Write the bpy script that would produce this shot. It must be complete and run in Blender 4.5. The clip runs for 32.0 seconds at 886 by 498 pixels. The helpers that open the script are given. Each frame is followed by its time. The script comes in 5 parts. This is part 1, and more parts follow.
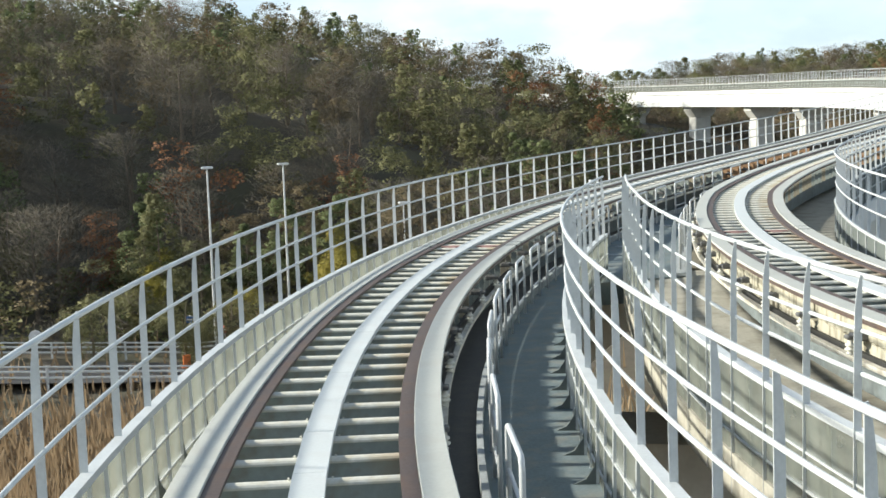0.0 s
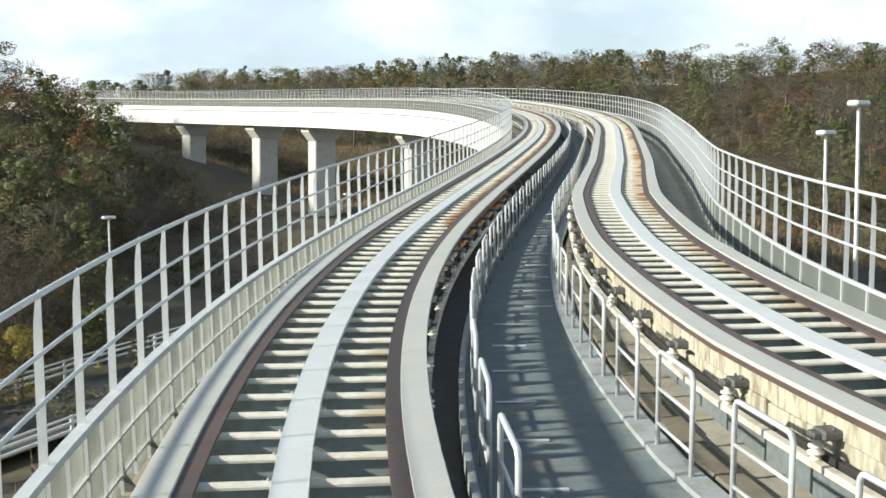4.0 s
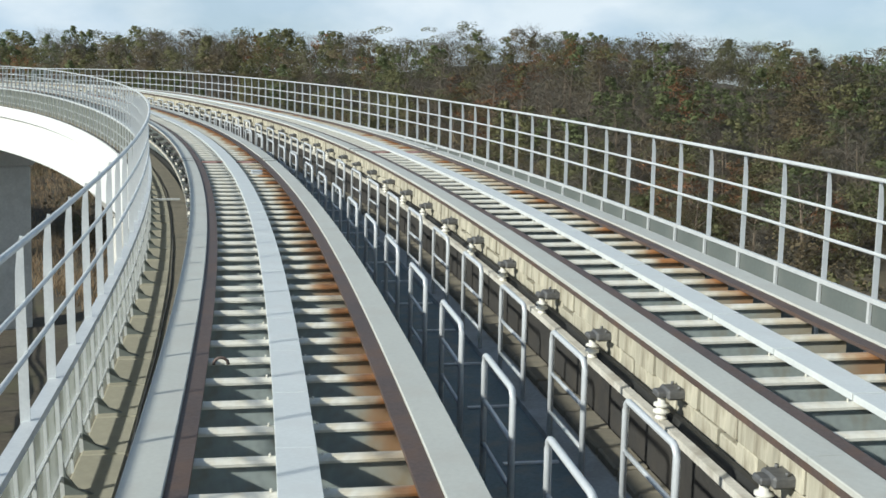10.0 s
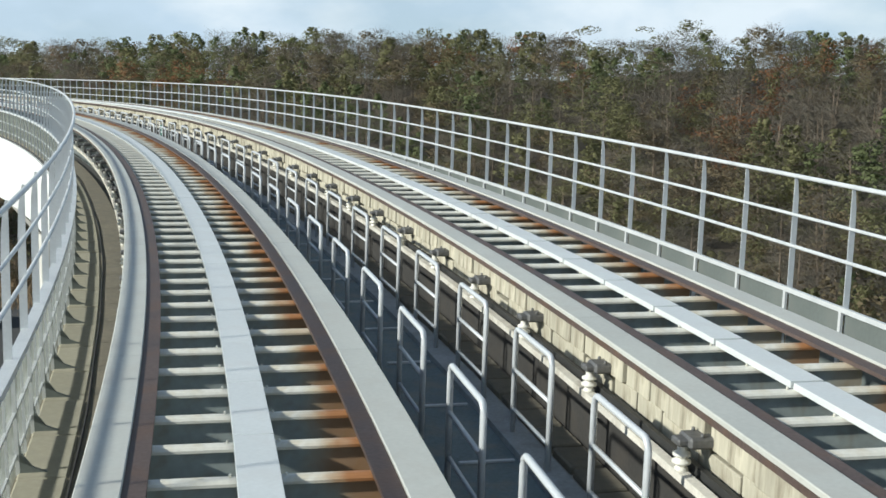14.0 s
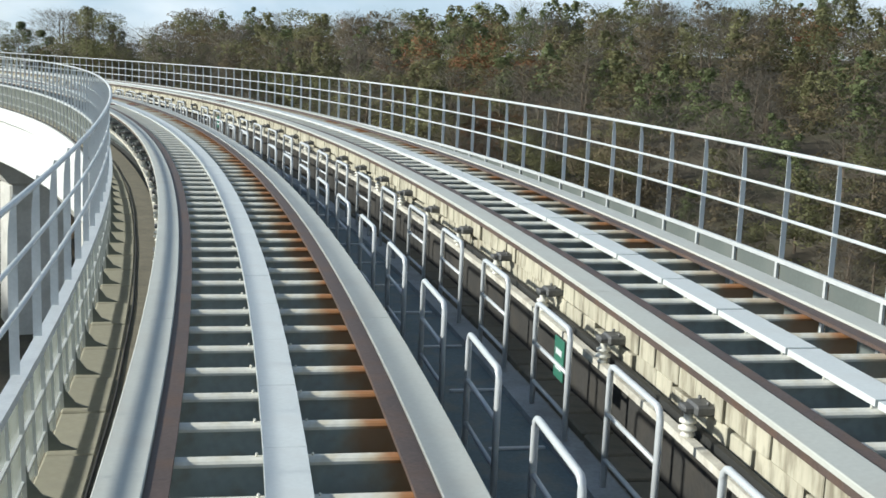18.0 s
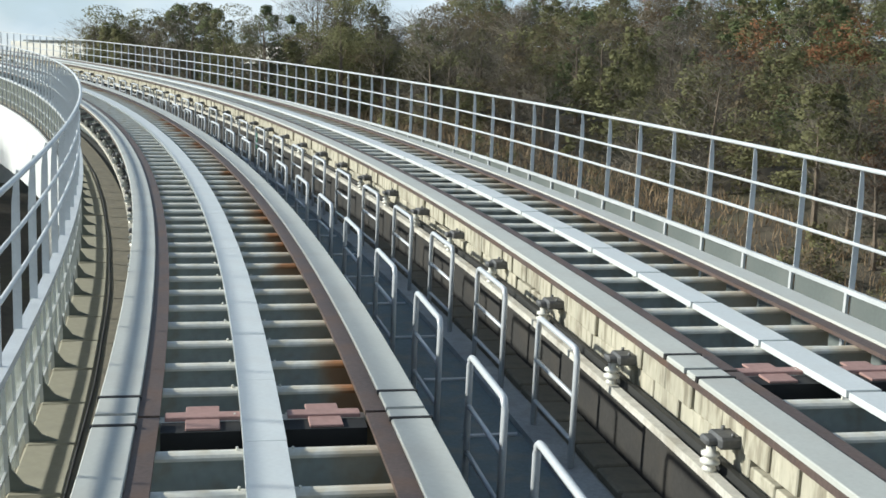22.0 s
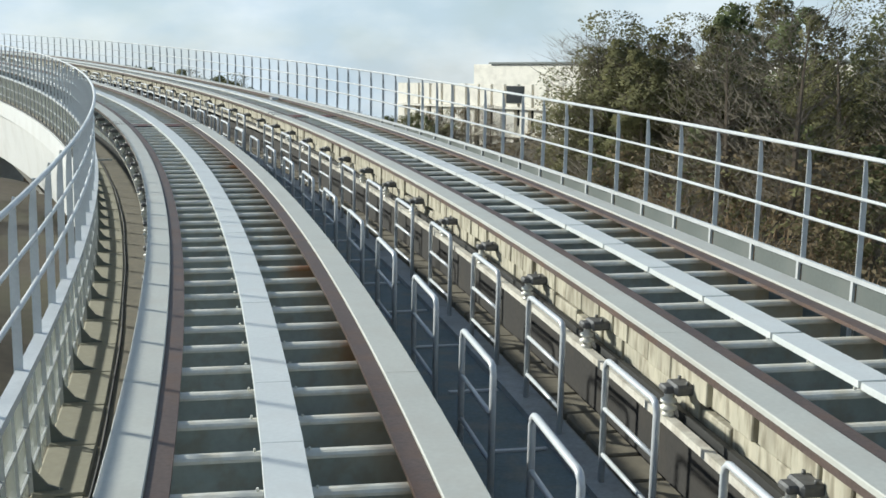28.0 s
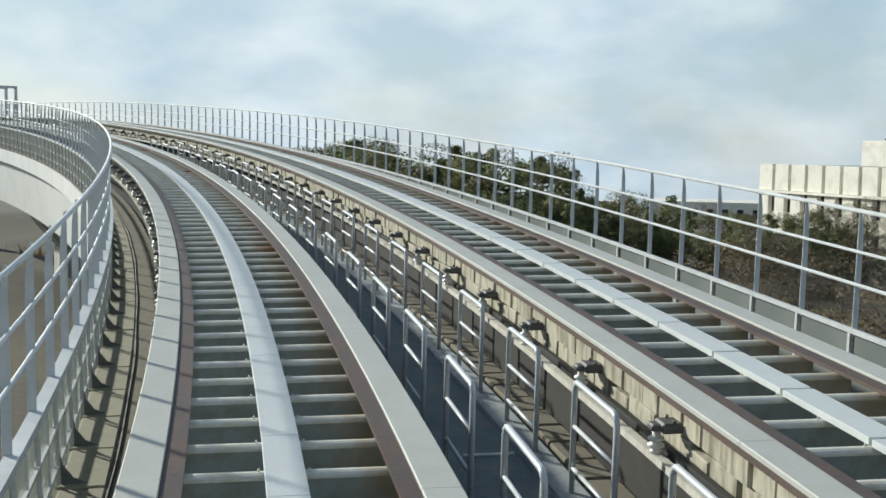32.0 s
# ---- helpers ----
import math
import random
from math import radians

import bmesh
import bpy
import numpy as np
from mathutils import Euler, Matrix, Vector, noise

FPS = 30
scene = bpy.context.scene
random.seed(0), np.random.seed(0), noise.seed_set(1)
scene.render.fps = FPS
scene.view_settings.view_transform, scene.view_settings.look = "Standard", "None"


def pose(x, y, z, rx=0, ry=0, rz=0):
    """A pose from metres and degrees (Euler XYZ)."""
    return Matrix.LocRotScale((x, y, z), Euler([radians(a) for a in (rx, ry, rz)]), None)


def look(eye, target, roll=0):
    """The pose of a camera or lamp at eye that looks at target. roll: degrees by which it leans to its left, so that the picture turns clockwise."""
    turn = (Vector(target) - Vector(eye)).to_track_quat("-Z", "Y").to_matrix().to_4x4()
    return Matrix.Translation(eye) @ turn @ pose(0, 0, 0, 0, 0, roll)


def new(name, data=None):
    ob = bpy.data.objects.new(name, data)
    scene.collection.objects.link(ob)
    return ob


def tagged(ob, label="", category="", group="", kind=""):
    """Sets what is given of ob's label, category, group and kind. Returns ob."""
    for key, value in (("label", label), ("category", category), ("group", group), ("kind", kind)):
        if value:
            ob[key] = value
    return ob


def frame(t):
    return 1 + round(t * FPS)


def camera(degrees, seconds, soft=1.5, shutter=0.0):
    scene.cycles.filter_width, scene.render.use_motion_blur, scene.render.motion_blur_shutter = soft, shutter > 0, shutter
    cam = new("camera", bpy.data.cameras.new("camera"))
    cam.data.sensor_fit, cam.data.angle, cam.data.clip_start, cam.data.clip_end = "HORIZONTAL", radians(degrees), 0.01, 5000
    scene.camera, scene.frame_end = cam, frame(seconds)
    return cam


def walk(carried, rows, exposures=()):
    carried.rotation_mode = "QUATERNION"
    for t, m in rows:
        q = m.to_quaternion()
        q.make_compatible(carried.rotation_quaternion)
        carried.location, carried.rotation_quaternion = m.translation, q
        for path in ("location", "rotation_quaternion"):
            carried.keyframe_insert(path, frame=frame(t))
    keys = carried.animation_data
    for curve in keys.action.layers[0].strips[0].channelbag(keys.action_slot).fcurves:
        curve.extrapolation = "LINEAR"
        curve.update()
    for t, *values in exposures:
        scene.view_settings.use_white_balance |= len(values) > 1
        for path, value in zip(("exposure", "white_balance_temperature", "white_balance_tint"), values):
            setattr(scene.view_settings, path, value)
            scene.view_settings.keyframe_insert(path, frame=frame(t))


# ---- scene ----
# ---------------------------------------------------------------- camera
FOV = 41.886
ROWS = [
    (0, -0.152, 0.050, 2.279, 84.76, 2.03, -13.91),
    (0.5, -0.060, 2.404, 2.275, 84.29, 2.49, -15.02),
    (1, 0.154, 4.793, 2.278, 84.65, 2.28, -17.68),
    (1.5, 0.507, 7.255, 2.289, 84.61, 2.01, -21.42),
    (2, 1.015, 9.823, 2.310, 84.41, 2.09, -23.68),
    (2.5, 1.728, 12.575, 2.343, 84.43, 1.98, -27.09),
    (3, 2.641, 15.391, 2.390, 84.63, 1.44, -29.89),
    (3.5, 3.724, 18.145, 2.448, 85.24, 1.23, -32.97),
    (4, 5.029, 20.938, 2.521, 85.09, 0.58, -39.93),
    (4.5, 6.634, 23.857, 2.615, 85.44, 0.72, -44.81),
    (5, 8.512, 26.774, 2.729, 85.44, 1.02, -47.63),
    (5.5, 10.614, 29.619, 2.860, 85.43, 1.31, -50.27),
    (6, 12.930, 32.377, 3.006, 85.43, 1.60, -52.54),
    (6.5, 15.418, 35.045, 3.167, 85.42, 1.90, -54.27),
    (7, 18.029, 37.620, 3.342, 85.82, 1.69, -55.84),
    (7.5, 20.688, 40.084, 3.528, 85.52, 1.53, -57.72),
    (8, 23.424, 42.521, 3.728, 84.11, 0.75, -58.94),
    (8.5, 26.261, 44.988, 3.947, 83.96, 0.68, -59.36),
    (9, 29.194, 47.511, 4.187, 85.34, -0.12, -58.74),
    (9.5, 32.264, 50.150, 4.452, 85.74, -0.31, -59.09),
    (10, 35.374, 52.839, 4.725, 84.39, -0.20, -57.05),
    (10.5, 38.425, 55.515, 4.998, 83.77, -0.92, -58.28),
    (11, 41.455, 58.231, 5.275, 84.47, -0.56, -56.29),
    (11.5, 44.492, 61.039, 5.560, 85.32, -1.19, -55.67),
    (12, 47.449, 63.887, 5.847, 83.87, -1.72, -57.21),
    (12.5, 50.265, 66.728, 6.130, 84.08, -0.91, -55.40),
    (13, 52.928, 69.552, 6.407, 83.13, -1.15, -53.66),
    (13.5, 55.400, 72.314, 6.673, 85.01, -1.60, -52.75),
    (14, 57.715, 75.047, 6.931, 84.49, -0.75, -48.39),
    (14.5, 59.881, 77.748, 7.179, 83.24, -1.13, -47.43),
    (15, 61.948, 80.477, 7.425, 83.38, -0.85, -45.57),
    (15.5, 63.953, 83.278, 7.673, 83.53, -0.58, -43.73),
    (16, 65.932, 86.204, 7.927, 83.67, -0.30, -41.92),
    (16.5, 67.918, 89.310, 8.192, 83.82, -0.03, -40.12),
    (17, 69.930, 92.650, 8.473, 83.20, -0.54, -37.88),
    (17.5, 72.035, 96.371, 8.775, 83.10, -0.28, -35.54),
    (18, 74.084, 100.265, 9.069, 82.87, -1.71, -34.35),
    (18.5, 75.969, 104.136, 9.342, 82.68, -1.09, -33.17),
    (19, 77.721, 108.042, 9.598, 83.29, -1.38, -31.89),
    (19.5, 79.350, 111.995, 9.838, 83.75, -1.17, -29.05),
    (20, 80.831, 115.922, 10.060, 82.88, -1.38, -28.56),
    (20.5, 82.140, 119.726, 10.258, 83.15, -1.39, -25.52),
    (21, 83.314, 123.485, 10.441, 82.50, -2.26, -24.24),
    (21.5, 84.366, 127.224, 10.617, 82.40, -1.16, -21.15),
    (22, 85.314, 131.010, 10.790, 81.63, -1.85, -21.59),
    (22.5, 86.175, 134.945, 10.962, 80.26, -1.64, -21.80),
    (23, 86.918, 138.958, 11.132, 81.03, -1.50, -18.16),
    (23.5, 87.527, 143.003, 11.297, 81.70, -1.02, -16.02),
    (24, 88.002, 147.091, 11.458, 79.73, -1.18, -15.31),
    (24.5, 88.343, 151.213, 11.615, 81.09, -0.45, -11.31),
    (25, 88.556, 155.376, 11.772, 82.65, -1.06, -11.29),
    (25.5, 88.648, 159.601, 11.934, 82.05, -1.09, -8.48),
    (26, 88.618, 163.838, 12.097, 82.67, -0.61, -6.44),
    (26.5, 88.467, 168.043, 12.261, 81.80, -0.84, -4.93),
    (27, 88.191, 172.221, 12.425, 81.74, -0.74, -3.19),
    (27.5, 87.788, 176.359, 12.589, 81.68, -0.64, -1.40),
    (28, 87.255, 180.459, 12.754, 81.62, -0.54, 0.44),
    (28.5, 86.593, 184.523, 12.921, 81.56, -0.44, 2.29),
    (29, 85.803, 188.545, 13.091, 82.27, -0.19, 3.55),
    (29.5, 84.884, 192.543, 13.264, 82.52, -0.69, 4.44),
    (30, 83.856, 196.447, 13.438, 83.28, -0.11, 6.93),
    (30.5, 82.755, 200.169, 13.609, 83.97, 1.26, 9.03),
    (31, 81.568, 203.797, 13.780, 83.60, -0.79, 11.34),
    (31.5, 80.277, 207.390, 13.954, 84.51, -0.14, 13.81),
    (32, 78.887, 210.936, 14.130, 84.66, -0.72, 14.82),
]
cam = camera(FOV, 32.0, soft=1.6)
walk(cam, [(t, pose(*p)) for t, *p in ROWS], exposures=[(0, 0.70, 6300, 4), (4, 0.54, 6350, 4), (7, 0.14, 5950, 3), (12, 0.11, 5930, 3), (17, 0.24, 5930, 3), (26, 0.27, 5950, 3), (31, 0.06, 6030, 2), (32, 0.06, 6030, 2)])

# ---------------------------------------------------------------- world and sun
SUN_AZ = radians(68)      # to the left of +y
SUN_EL = radians(25.0)    # low winter sun


def make_world():
    w = bpy.data.worlds.new("sky")
    scene.world = w
    w.use_nodes = True
    nt = w.node_tree
    nt.nodes.clear()
    n, l = nt.nodes, nt.links
    sky = n.new("ShaderNodeTexSky")
    sky.sky_type = "NISHITA"
    sky.sun_disc = False
    sky.sun_elevation = SUN_EL
    sky.sun_rotation = -SUN_AZ
    sky.air_density, sky.dust_density, sky.ozone_density = 1.0, 0.8, 1.2
    tc = n.new("ShaderNodeTexCoord")
    mp = n.new("ShaderNodeMapping")
    mp.inputs["Scale"].default_value = (3.2, 3.2, 6.5)
    l.new(tc.outputs["Generated"], mp.inputs["Vector"])
    nz = n.new("ShaderNodeTexNoise")
    nz.inputs["Scale"].default_value = 1.3
    nz.inputs["Detail"].default_value = 7
    nz.inputs["Roughness"].default_value = 0.55
    l.new(mp.outputs["Vector"], nz.inputs["Vector"])
    rp = n.new("ShaderNodeValToRGB")
    rp.color_ramp.elements[0].position, rp.color_ramp.elements[1].position = 0.32, 0.60
    rp.color_ramp.elements[0].color = (0.54, 0.54, 0.54, 1)
    l.new(nz.outputs["Fac"], rp.inputs["Fac"])
    mix = n.new("ShaderNodeMix")
    mix.data_type = "RGBA"
    cloud = n.new("ShaderNodeMix")
    cloud.data_type = "RGBA"
    cloud.inputs[6].default_value = (6.5, 7.5, 8.5, 1)
    cloud.inputs[7].default_value = (9.0, 9.35, 9.7, 1)
    nz2 = n.new("ShaderNodeTexNoise")
    nz2.inputs["Scale"].default_value = 2.4
    nz2.inputs["Detail"].default_value = 8
    l.new(mp.outputs["Vector"], nz2.inputs["Vector"])
    st = n.new("ShaderNodeMapRange")
    st.inputs["From Min"].default_value, st.inputs["From Max"].default_value = 0.38, 0.60
    l.new(nz2.outputs["Fac"], st.inputs["Value"])
    l.new(st.outputs[0], cloud.inputs[0])
    sep = n.new("ShaderNodeSeparateXYZ")
    l.new(tc.outputs["Generated"], sep.inputs[0])
    el = n.new("ShaderNodeMapRange")
    el.inputs["From Min"].default_value, el.inputs["From Max"].default_value = 0.12, 0.55
    el.inputs["To Min"].default_value, el.inputs["To Max"].default_value = 1.0, 0.12
    l.new(sep.outputs["Z"], el.inputs["Value"])
    ml = n.new("ShaderNodeMath")
    ml.operation = "MULTIPLY"
    l.new(rp.outputs["Color"], ml.inputs[0])
    l.new(el.outputs[0], ml.inputs[1])
    l.new(ml.outputs[0], mix.inputs[0])
    l.new(sky.outputs["Color"], mix.inputs[6])
    l.new(cloud.outputs[2], mix.inputs[7])
    bg = n.new("ShaderNodeBackground")
    bg.inputs["Strength"].default_value = 0.085
    l.new(mix.outputs[2], bg.inputs["Color"])
    out = n.new("ShaderNodeOutputWorld")
    l.new(bg.outputs[0], out.inputs[0])


make_world()
sun = new("sun", bpy.data.lights.new("sun", "SUN"))
sun.data.energy, sun.data.angle, sun.data.color = 5.0, radians(2.1), (1.0, 0.92, 0.81)
sun.matrix_world = look((0, 0, 60), (60 * math.sin(SUN_AZ) * math.cos(SUN_EL), -60 * math.cos(SUN_AZ) * math.cos(SUN_EL), 60 - 60 * math.sin(SUN_EL)))


# ---------------------------------------------------------------- materials
def mat(name, base, rough=0.6, metal=0.0, spread=0.25, fine=40.0, coarse=2.0, bump=0.15, tint=None, tint_amount=0.0, vary=0.0, spec=0.5, streak=None):
    """A surface with grain, stains of another tint and a little relief."""
    m = bpy.data.materials.new(name)
    m.use_nodes = True
    n, l = m.node_tree.nodes, m.node_tree.links
    b = n["Principled BSDF"]
    b.inputs["Metallic"].default_value = metal
    b.inputs["Specular IOR Level"].default_value = spec
    tc = n.new("ShaderNodeTexCoord")
    vec = tc.outputs["Object"]
    if streak:
        mp = n.new("ShaderNodeMapping")
        mp.inputs["Scale"].default_value = streak
        l.new(vec, mp.inputs["Vector"])
        vec = mp.outputs["Vector"]
    f = n.new("ShaderNodeTexNoise")
    f.inputs["Scale"].default_value, f.inputs["Detail"].default_value = fine, 4
    c = n.new("ShaderNodeTexNoise")
    c.inputs["Scale"].default_value, c.inputs["Detail"].default_value = coarse, 5
    l.new(vec, f.inputs["Vector"])
    l.new(vec, c.inputs["Vector"])
    add = n.new("ShaderNodeMath")
    add.operation = "ADD"
    l.new(f.outputs["Fac"], add.inputs[0])
    l.new(c.outputs["Fac"], add.inputs[1])
    last = add.outputs[0]
    if vary:
        oi = n.new("ShaderNodeObjectInfo")
        ma = n.new("ShaderNodeMath")
        ma.operation = "MULTIPLY_ADD"
        ma.inputs[1].default_value = vary
        l.new(oi.outputs["Random"], ma.inputs[0])
        l.new(last, ma.inputs[2])
        last = ma.outputs[0]
    mr = n.new("ShaderNodeMapRange")
    mr.inputs["From Min"].default_value, mr.inputs["From Max"].default_value = 0.6, 1.4 + vary
    mr.inputs["To Min"].default_value, mr.inputs["To Max"].default_value = 1 - spread, 1 + spread
    l.new(last, mr.inputs["Value"])
    sc = n.new("ShaderNodeVectorMath")
    sc.operation = "SCALE"
    sc.inputs[0].default_value = base[:3]
    l.new(mr.outputs[0], sc.inputs["Scale"])
    col = sc.outputs[0]
    if tint:
        rp = n.new("ShaderNodeValToRGB")
        rp.color_ramp.elements[0].position, rp.color_ramp.elements[1].position = 0.48, 0.66
        k = n.new("ShaderNodeTexNoise")
        k.inputs["Scale"].default_value, k.inputs["Detail"].default_value = coarse * 2.3, 6
        l.new(vec, k.inputs["Vector"])
        l.new(k.outputs["Fac"], rp.inputs["Fac"])
        ml = n.new("ShaderNodeMath")
        ml.operation = "MULTIPLY"
        ml.inputs[1].default_value = tint_amount
        l.new(rp.outputs["Color"], ml.inputs[0])
        mx = n.new("ShaderNodeMix")
        mx.data_type = "RGBA"
        mx.inputs[7].default_value = (*tint, 1)
        l.new(ml.outputs[0], mx.inputs[0])
        l.new(col, mx.inputs[6])
        col = mx.outputs[2]
    l.new(col, b.inputs["Base Color"])
    rr = n.new("ShaderNodeMapRange")
    rr.inputs["To Min"].default_value, rr.inputs["To Max"].default_value = max(0.05, rough - 0.12), min(1, rough + 0.12)
    l.new(c.outputs["Fac"], rr.inputs["Value"])
    l.new(rr.outputs[0], b.inputs["Roughness"])
    if bump:
        bp = n.new("ShaderNodeBump")
        bp.inputs["Strength"].default_value, bp.inputs["Distance"].default_value = bump, 0.01
        l.new(f.outputs["Fac"], bp.inputs["Height"])
        l.new(bp.outputs[0], b.inputs["Normal"])
    return m


M_PLATE = mat("worn_aluminium_plate", (0.49, 0.495, 0.45), 0.55, 0.0, 0.10, 30, 1.2, 0.06, (0.45, 0.43, 0.38), 0.4, vary=0.15)
M_RAIL = mat("rusty_steel_rail", (0.108, 0.079, 0.068), 0.6, 0.2, 0.3, 35, 1.5, 0.2, (0.15, 0.085, 0.05), 0.45)
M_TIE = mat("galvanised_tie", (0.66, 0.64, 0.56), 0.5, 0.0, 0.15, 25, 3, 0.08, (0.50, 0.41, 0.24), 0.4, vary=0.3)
# web colour of the ties: darker than the flange, shade included in the tone
M_TIE_SIDE = mat("shade_dulled_tie_side", (0.32, 0.36, 0.345), 0.65, 0.0, 0.2, 20, 3, 0.1, (0.24, 0.20, 0.12), 0.4, vary=0.3)
M_STRIPE = mat("white_cover_plate", (0.61, 0.635, 0.625), 0.45, 0.0, 0.08, 30, 1.5, 0.05, (0.55, 0.55, 0.53), 0.4)
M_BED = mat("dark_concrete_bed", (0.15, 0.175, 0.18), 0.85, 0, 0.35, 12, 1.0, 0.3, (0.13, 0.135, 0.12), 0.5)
M_CONC = mat("weathered_concrete", (0.40, 0.38, 0.32), 0.85, 0, 0.22, 18, 1.2, 0.3, (0.24, 0.22, 0.17), 0.5)
M_CREAM = mat("stained_cream_concrete", (0.45, 0.42, 0.325), 0.85, 0, 0.35, 9, 2.2, 0.3, (0.17, 0.145, 0.10), 0.75, vary=0.5, streak=(2.2, 2.2, 0.6))
M_PAD = mat("tan_concrete_slab", (0.33, 0.31, 0.235), 0.88, 0, 0.2, 16, 1.6, 0.3, (0.26, 0.25, 0.20), 0.5, vary=0.4)
M_GUTTER = mat("worn_gutter_slab", (0.21, 0.188, 0.14), 0.88, 0, 0.3, 14, 2.5, 0.3, (0.15, 0.14, 0.11), 0.6, vary=0.5)
M_FENCE = mat("galvanised_fence_steel", (0.62, 0.64, 0.64), 0.45, 0.15, 0.10, 40, 2, 0.05, (0.42, 0.44, 0.45), 0.3)
M_PANEL = mat("grey_fence_panel", (0.15, 0.17, 0.16), 0.55, 0.1, 0.12, 25, 1.5, 0.06, (0.18, 0.19, 0.175), 0.4)
M_HOOP = mat("white_painted_handrail", (0.58, 0.60, 0.61), 0.4, 0.15, 0.08, 40, 3, 0.04)
M_WALK = mat("walkway_concrete", (0.155, 0.195, 0.205), 0.8, 0.0, 0.25, 30, 1.8, 0.25, (0.28, 0.25, 0.19), 0.4)
M_KERB = mat("blue_grey_steel", (0.37, 0.395, 0.40), 0.65, 0.1, 0.25, 30, 1.8, 0.15, (0.25, 0.25, 0.235), 0.5)
M_GIRDER = mat("white_girder_paint", (0.78, 0.79, 0.77), 0.55, 0, 0.06, 10, 0.4, 0.04, (0.62, 0.62, 0.58), 0.35)
M_PIER = mat("pale_pier_concrete", (0.56, 0.55, 0.51), 0.85, 0, 0.14, 6, 0.5, 0.2, (0.42, 0.41, 0.37), 0.5)
M_DARK = mat("dark_cast_bracket", (0.15, 0.15, 0.147), 0.6, 0.4, 0.3, 30, 4, 0.2)
M_CERAMIC = mat("white_ceramic", (0.72, 0.70, 0.62), 0.3, 0, 0.08, 30, 5, 0.03)
M_PRAIL = mat("dull_power_rail", (0.64, 0.61, 0.53), 0.55, 0.15, 0.2, 30, 2, 0.08, (0.25, 0.20, 0.13), 0.4)
M_CABLE = mat("black_cable", (0.03, 0.03, 0.028), 0.6, 0, 0.2, 30, 3, 0.05)
M_BACK = mat("dark_sheet_and_trough_shade", (0.075, 0.075, 0.072), 0.7, 0.1, 0.3, 25, 1.5, 0.1, (0.12, 0.11, 0.09), 0.4)
# near-black that paints the shade of the hollow under the second track
M_HOLLOW = mat("hollow_shade_black", (0.034, 0.032, 0.029), 0.85, 0.0, 0.3, 25, 1.5, 0.1, (0.055, 0.047, 0.036), 0.4)
M_SIGN = mat("green_sign", (0.04, 0.15, 0.10), 0.5, 0, 0.1, 20, 3, 0.02)
M_BLACK = mat("black_rubber_joint", (0.015, 0.015, 0.015), 0.8, 0, 0.2, 20, 3, 0.1)
M_PINK = mat("red_oxide_plate", (0.36, 0.22, 0.19), 0.7, 0.1, 0.2, 20, 3, 0.15)
M_ASPHALT = mat("asphalt", (0.055, 0.055, 0.055), 0.9, 0, 0.2, 20, 0.6, 0.3)
M_LAMP = mat("white_lamp_paint", (0.72, 0.72, 0.70), 0.45, 0.1, 0.08, 20, 2, 0.03)
M_TRUNK = mat("grey_brown_bark", (0.16, 0.125, 0.09), 0.9, 0, 0.3, 12, 1.5, 0.4)
M_BLUE = mat("blue_sign_face", (0.04, 0.13, 0.36), 0.45, 0, 0.1, 20, 3, 0.02)
M_RED = mat("red_reflector", (0.45, 0.04, 0.03), 0.4, 0, 0.1, 20, 3, 0.02)
M_ORANGE = mat("orange_plastic", (0.62, 0.17, 0.04), 0.5, 0, 0.12, 20, 3, 0.03)
M_FACADE = mat("cream_facade", (0.84, 0.80, 0.70), 0.8, 0, 0.08, 5, 0.3, 0.08, (0.52, 0.49, 0.42), 0.4)
M_WINDOW = mat("dark_window_glass", (0.03, 0.035, 0.04), 0.12, 0, 0.1, 3, 0.4, 0.0)


def rusting(name, source, amount):
    """A copy of the tie steel that rusts towards its right-hand end."""
    m = source.copy()
    m.name = name
    n, l = m.node_tree.nodes, m.node_tree.links
    b = n["Principled BSDF"]
    old = b.inputs["Base Color"].links[0].from_socket
    at_end = n.new("ShaderNodeAttribute")
    at_end.attribute_name = "across"
    g = n.new("ShaderNodeNewGeometry")
    nz = n.new("ShaderNodeTexNoise")
    nz.inputs["Scale"].default_value, nz.inputs["Detail"].default_value = 2.6, 5
    l.new(g.outputs["Position"], nz.inputs["Vector"])
    ad = n.new("ShaderNodeMath")
    ad.operation = "MULTIPLY_ADD"
    ad.inputs[1].default_value = 0.9
    l.new(nz.outputs["Fac"], ad.inputs[0])
    l.new(at_end.outputs["Fac"], ad.inputs[2])
    mr = n.new("ShaderNodeMapRange")
    mr.interpolation_type = "SMOOTHSTEP"
    mr.inputs["From Min"].default_value, mr.inputs["From Max"].default_value = 0.90, 1.38
    mr.inputs["To Max"].default_value = amount
    l.new(ad.outputs[0], mr.inputs["Value"])
    rp = n.new("ShaderNodeValToRGB")
    rp.color_ramp.elements[0].color, rp.color_ramp.elements[1].color = (0.50, 0.38, 0.17, 1), (0.33, 0.135, 0.04, 1)
    l.new(mr.outputs[0], rp.inputs["Fac"])
    mx = n.new("ShaderNodeMix")
    mx.data_type = "RGBA"
    l.new(mr.outputs[0], mx.inputs[0])
    l.new(old, mx.inputs[6])
    l.new(rp.outputs[0], mx.inputs[7])
    l.new(mx.outputs[2], b.inputs["Base Color"])
    return m


M_TIE_RUST = rusting("rusted_tie", M_TIE, 0.97)
M_TIE_FAINT = rusting("faintly_rusted_tie", M_TIE, 0.5)
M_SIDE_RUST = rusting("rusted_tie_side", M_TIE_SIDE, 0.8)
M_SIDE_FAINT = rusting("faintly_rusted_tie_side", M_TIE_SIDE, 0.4)


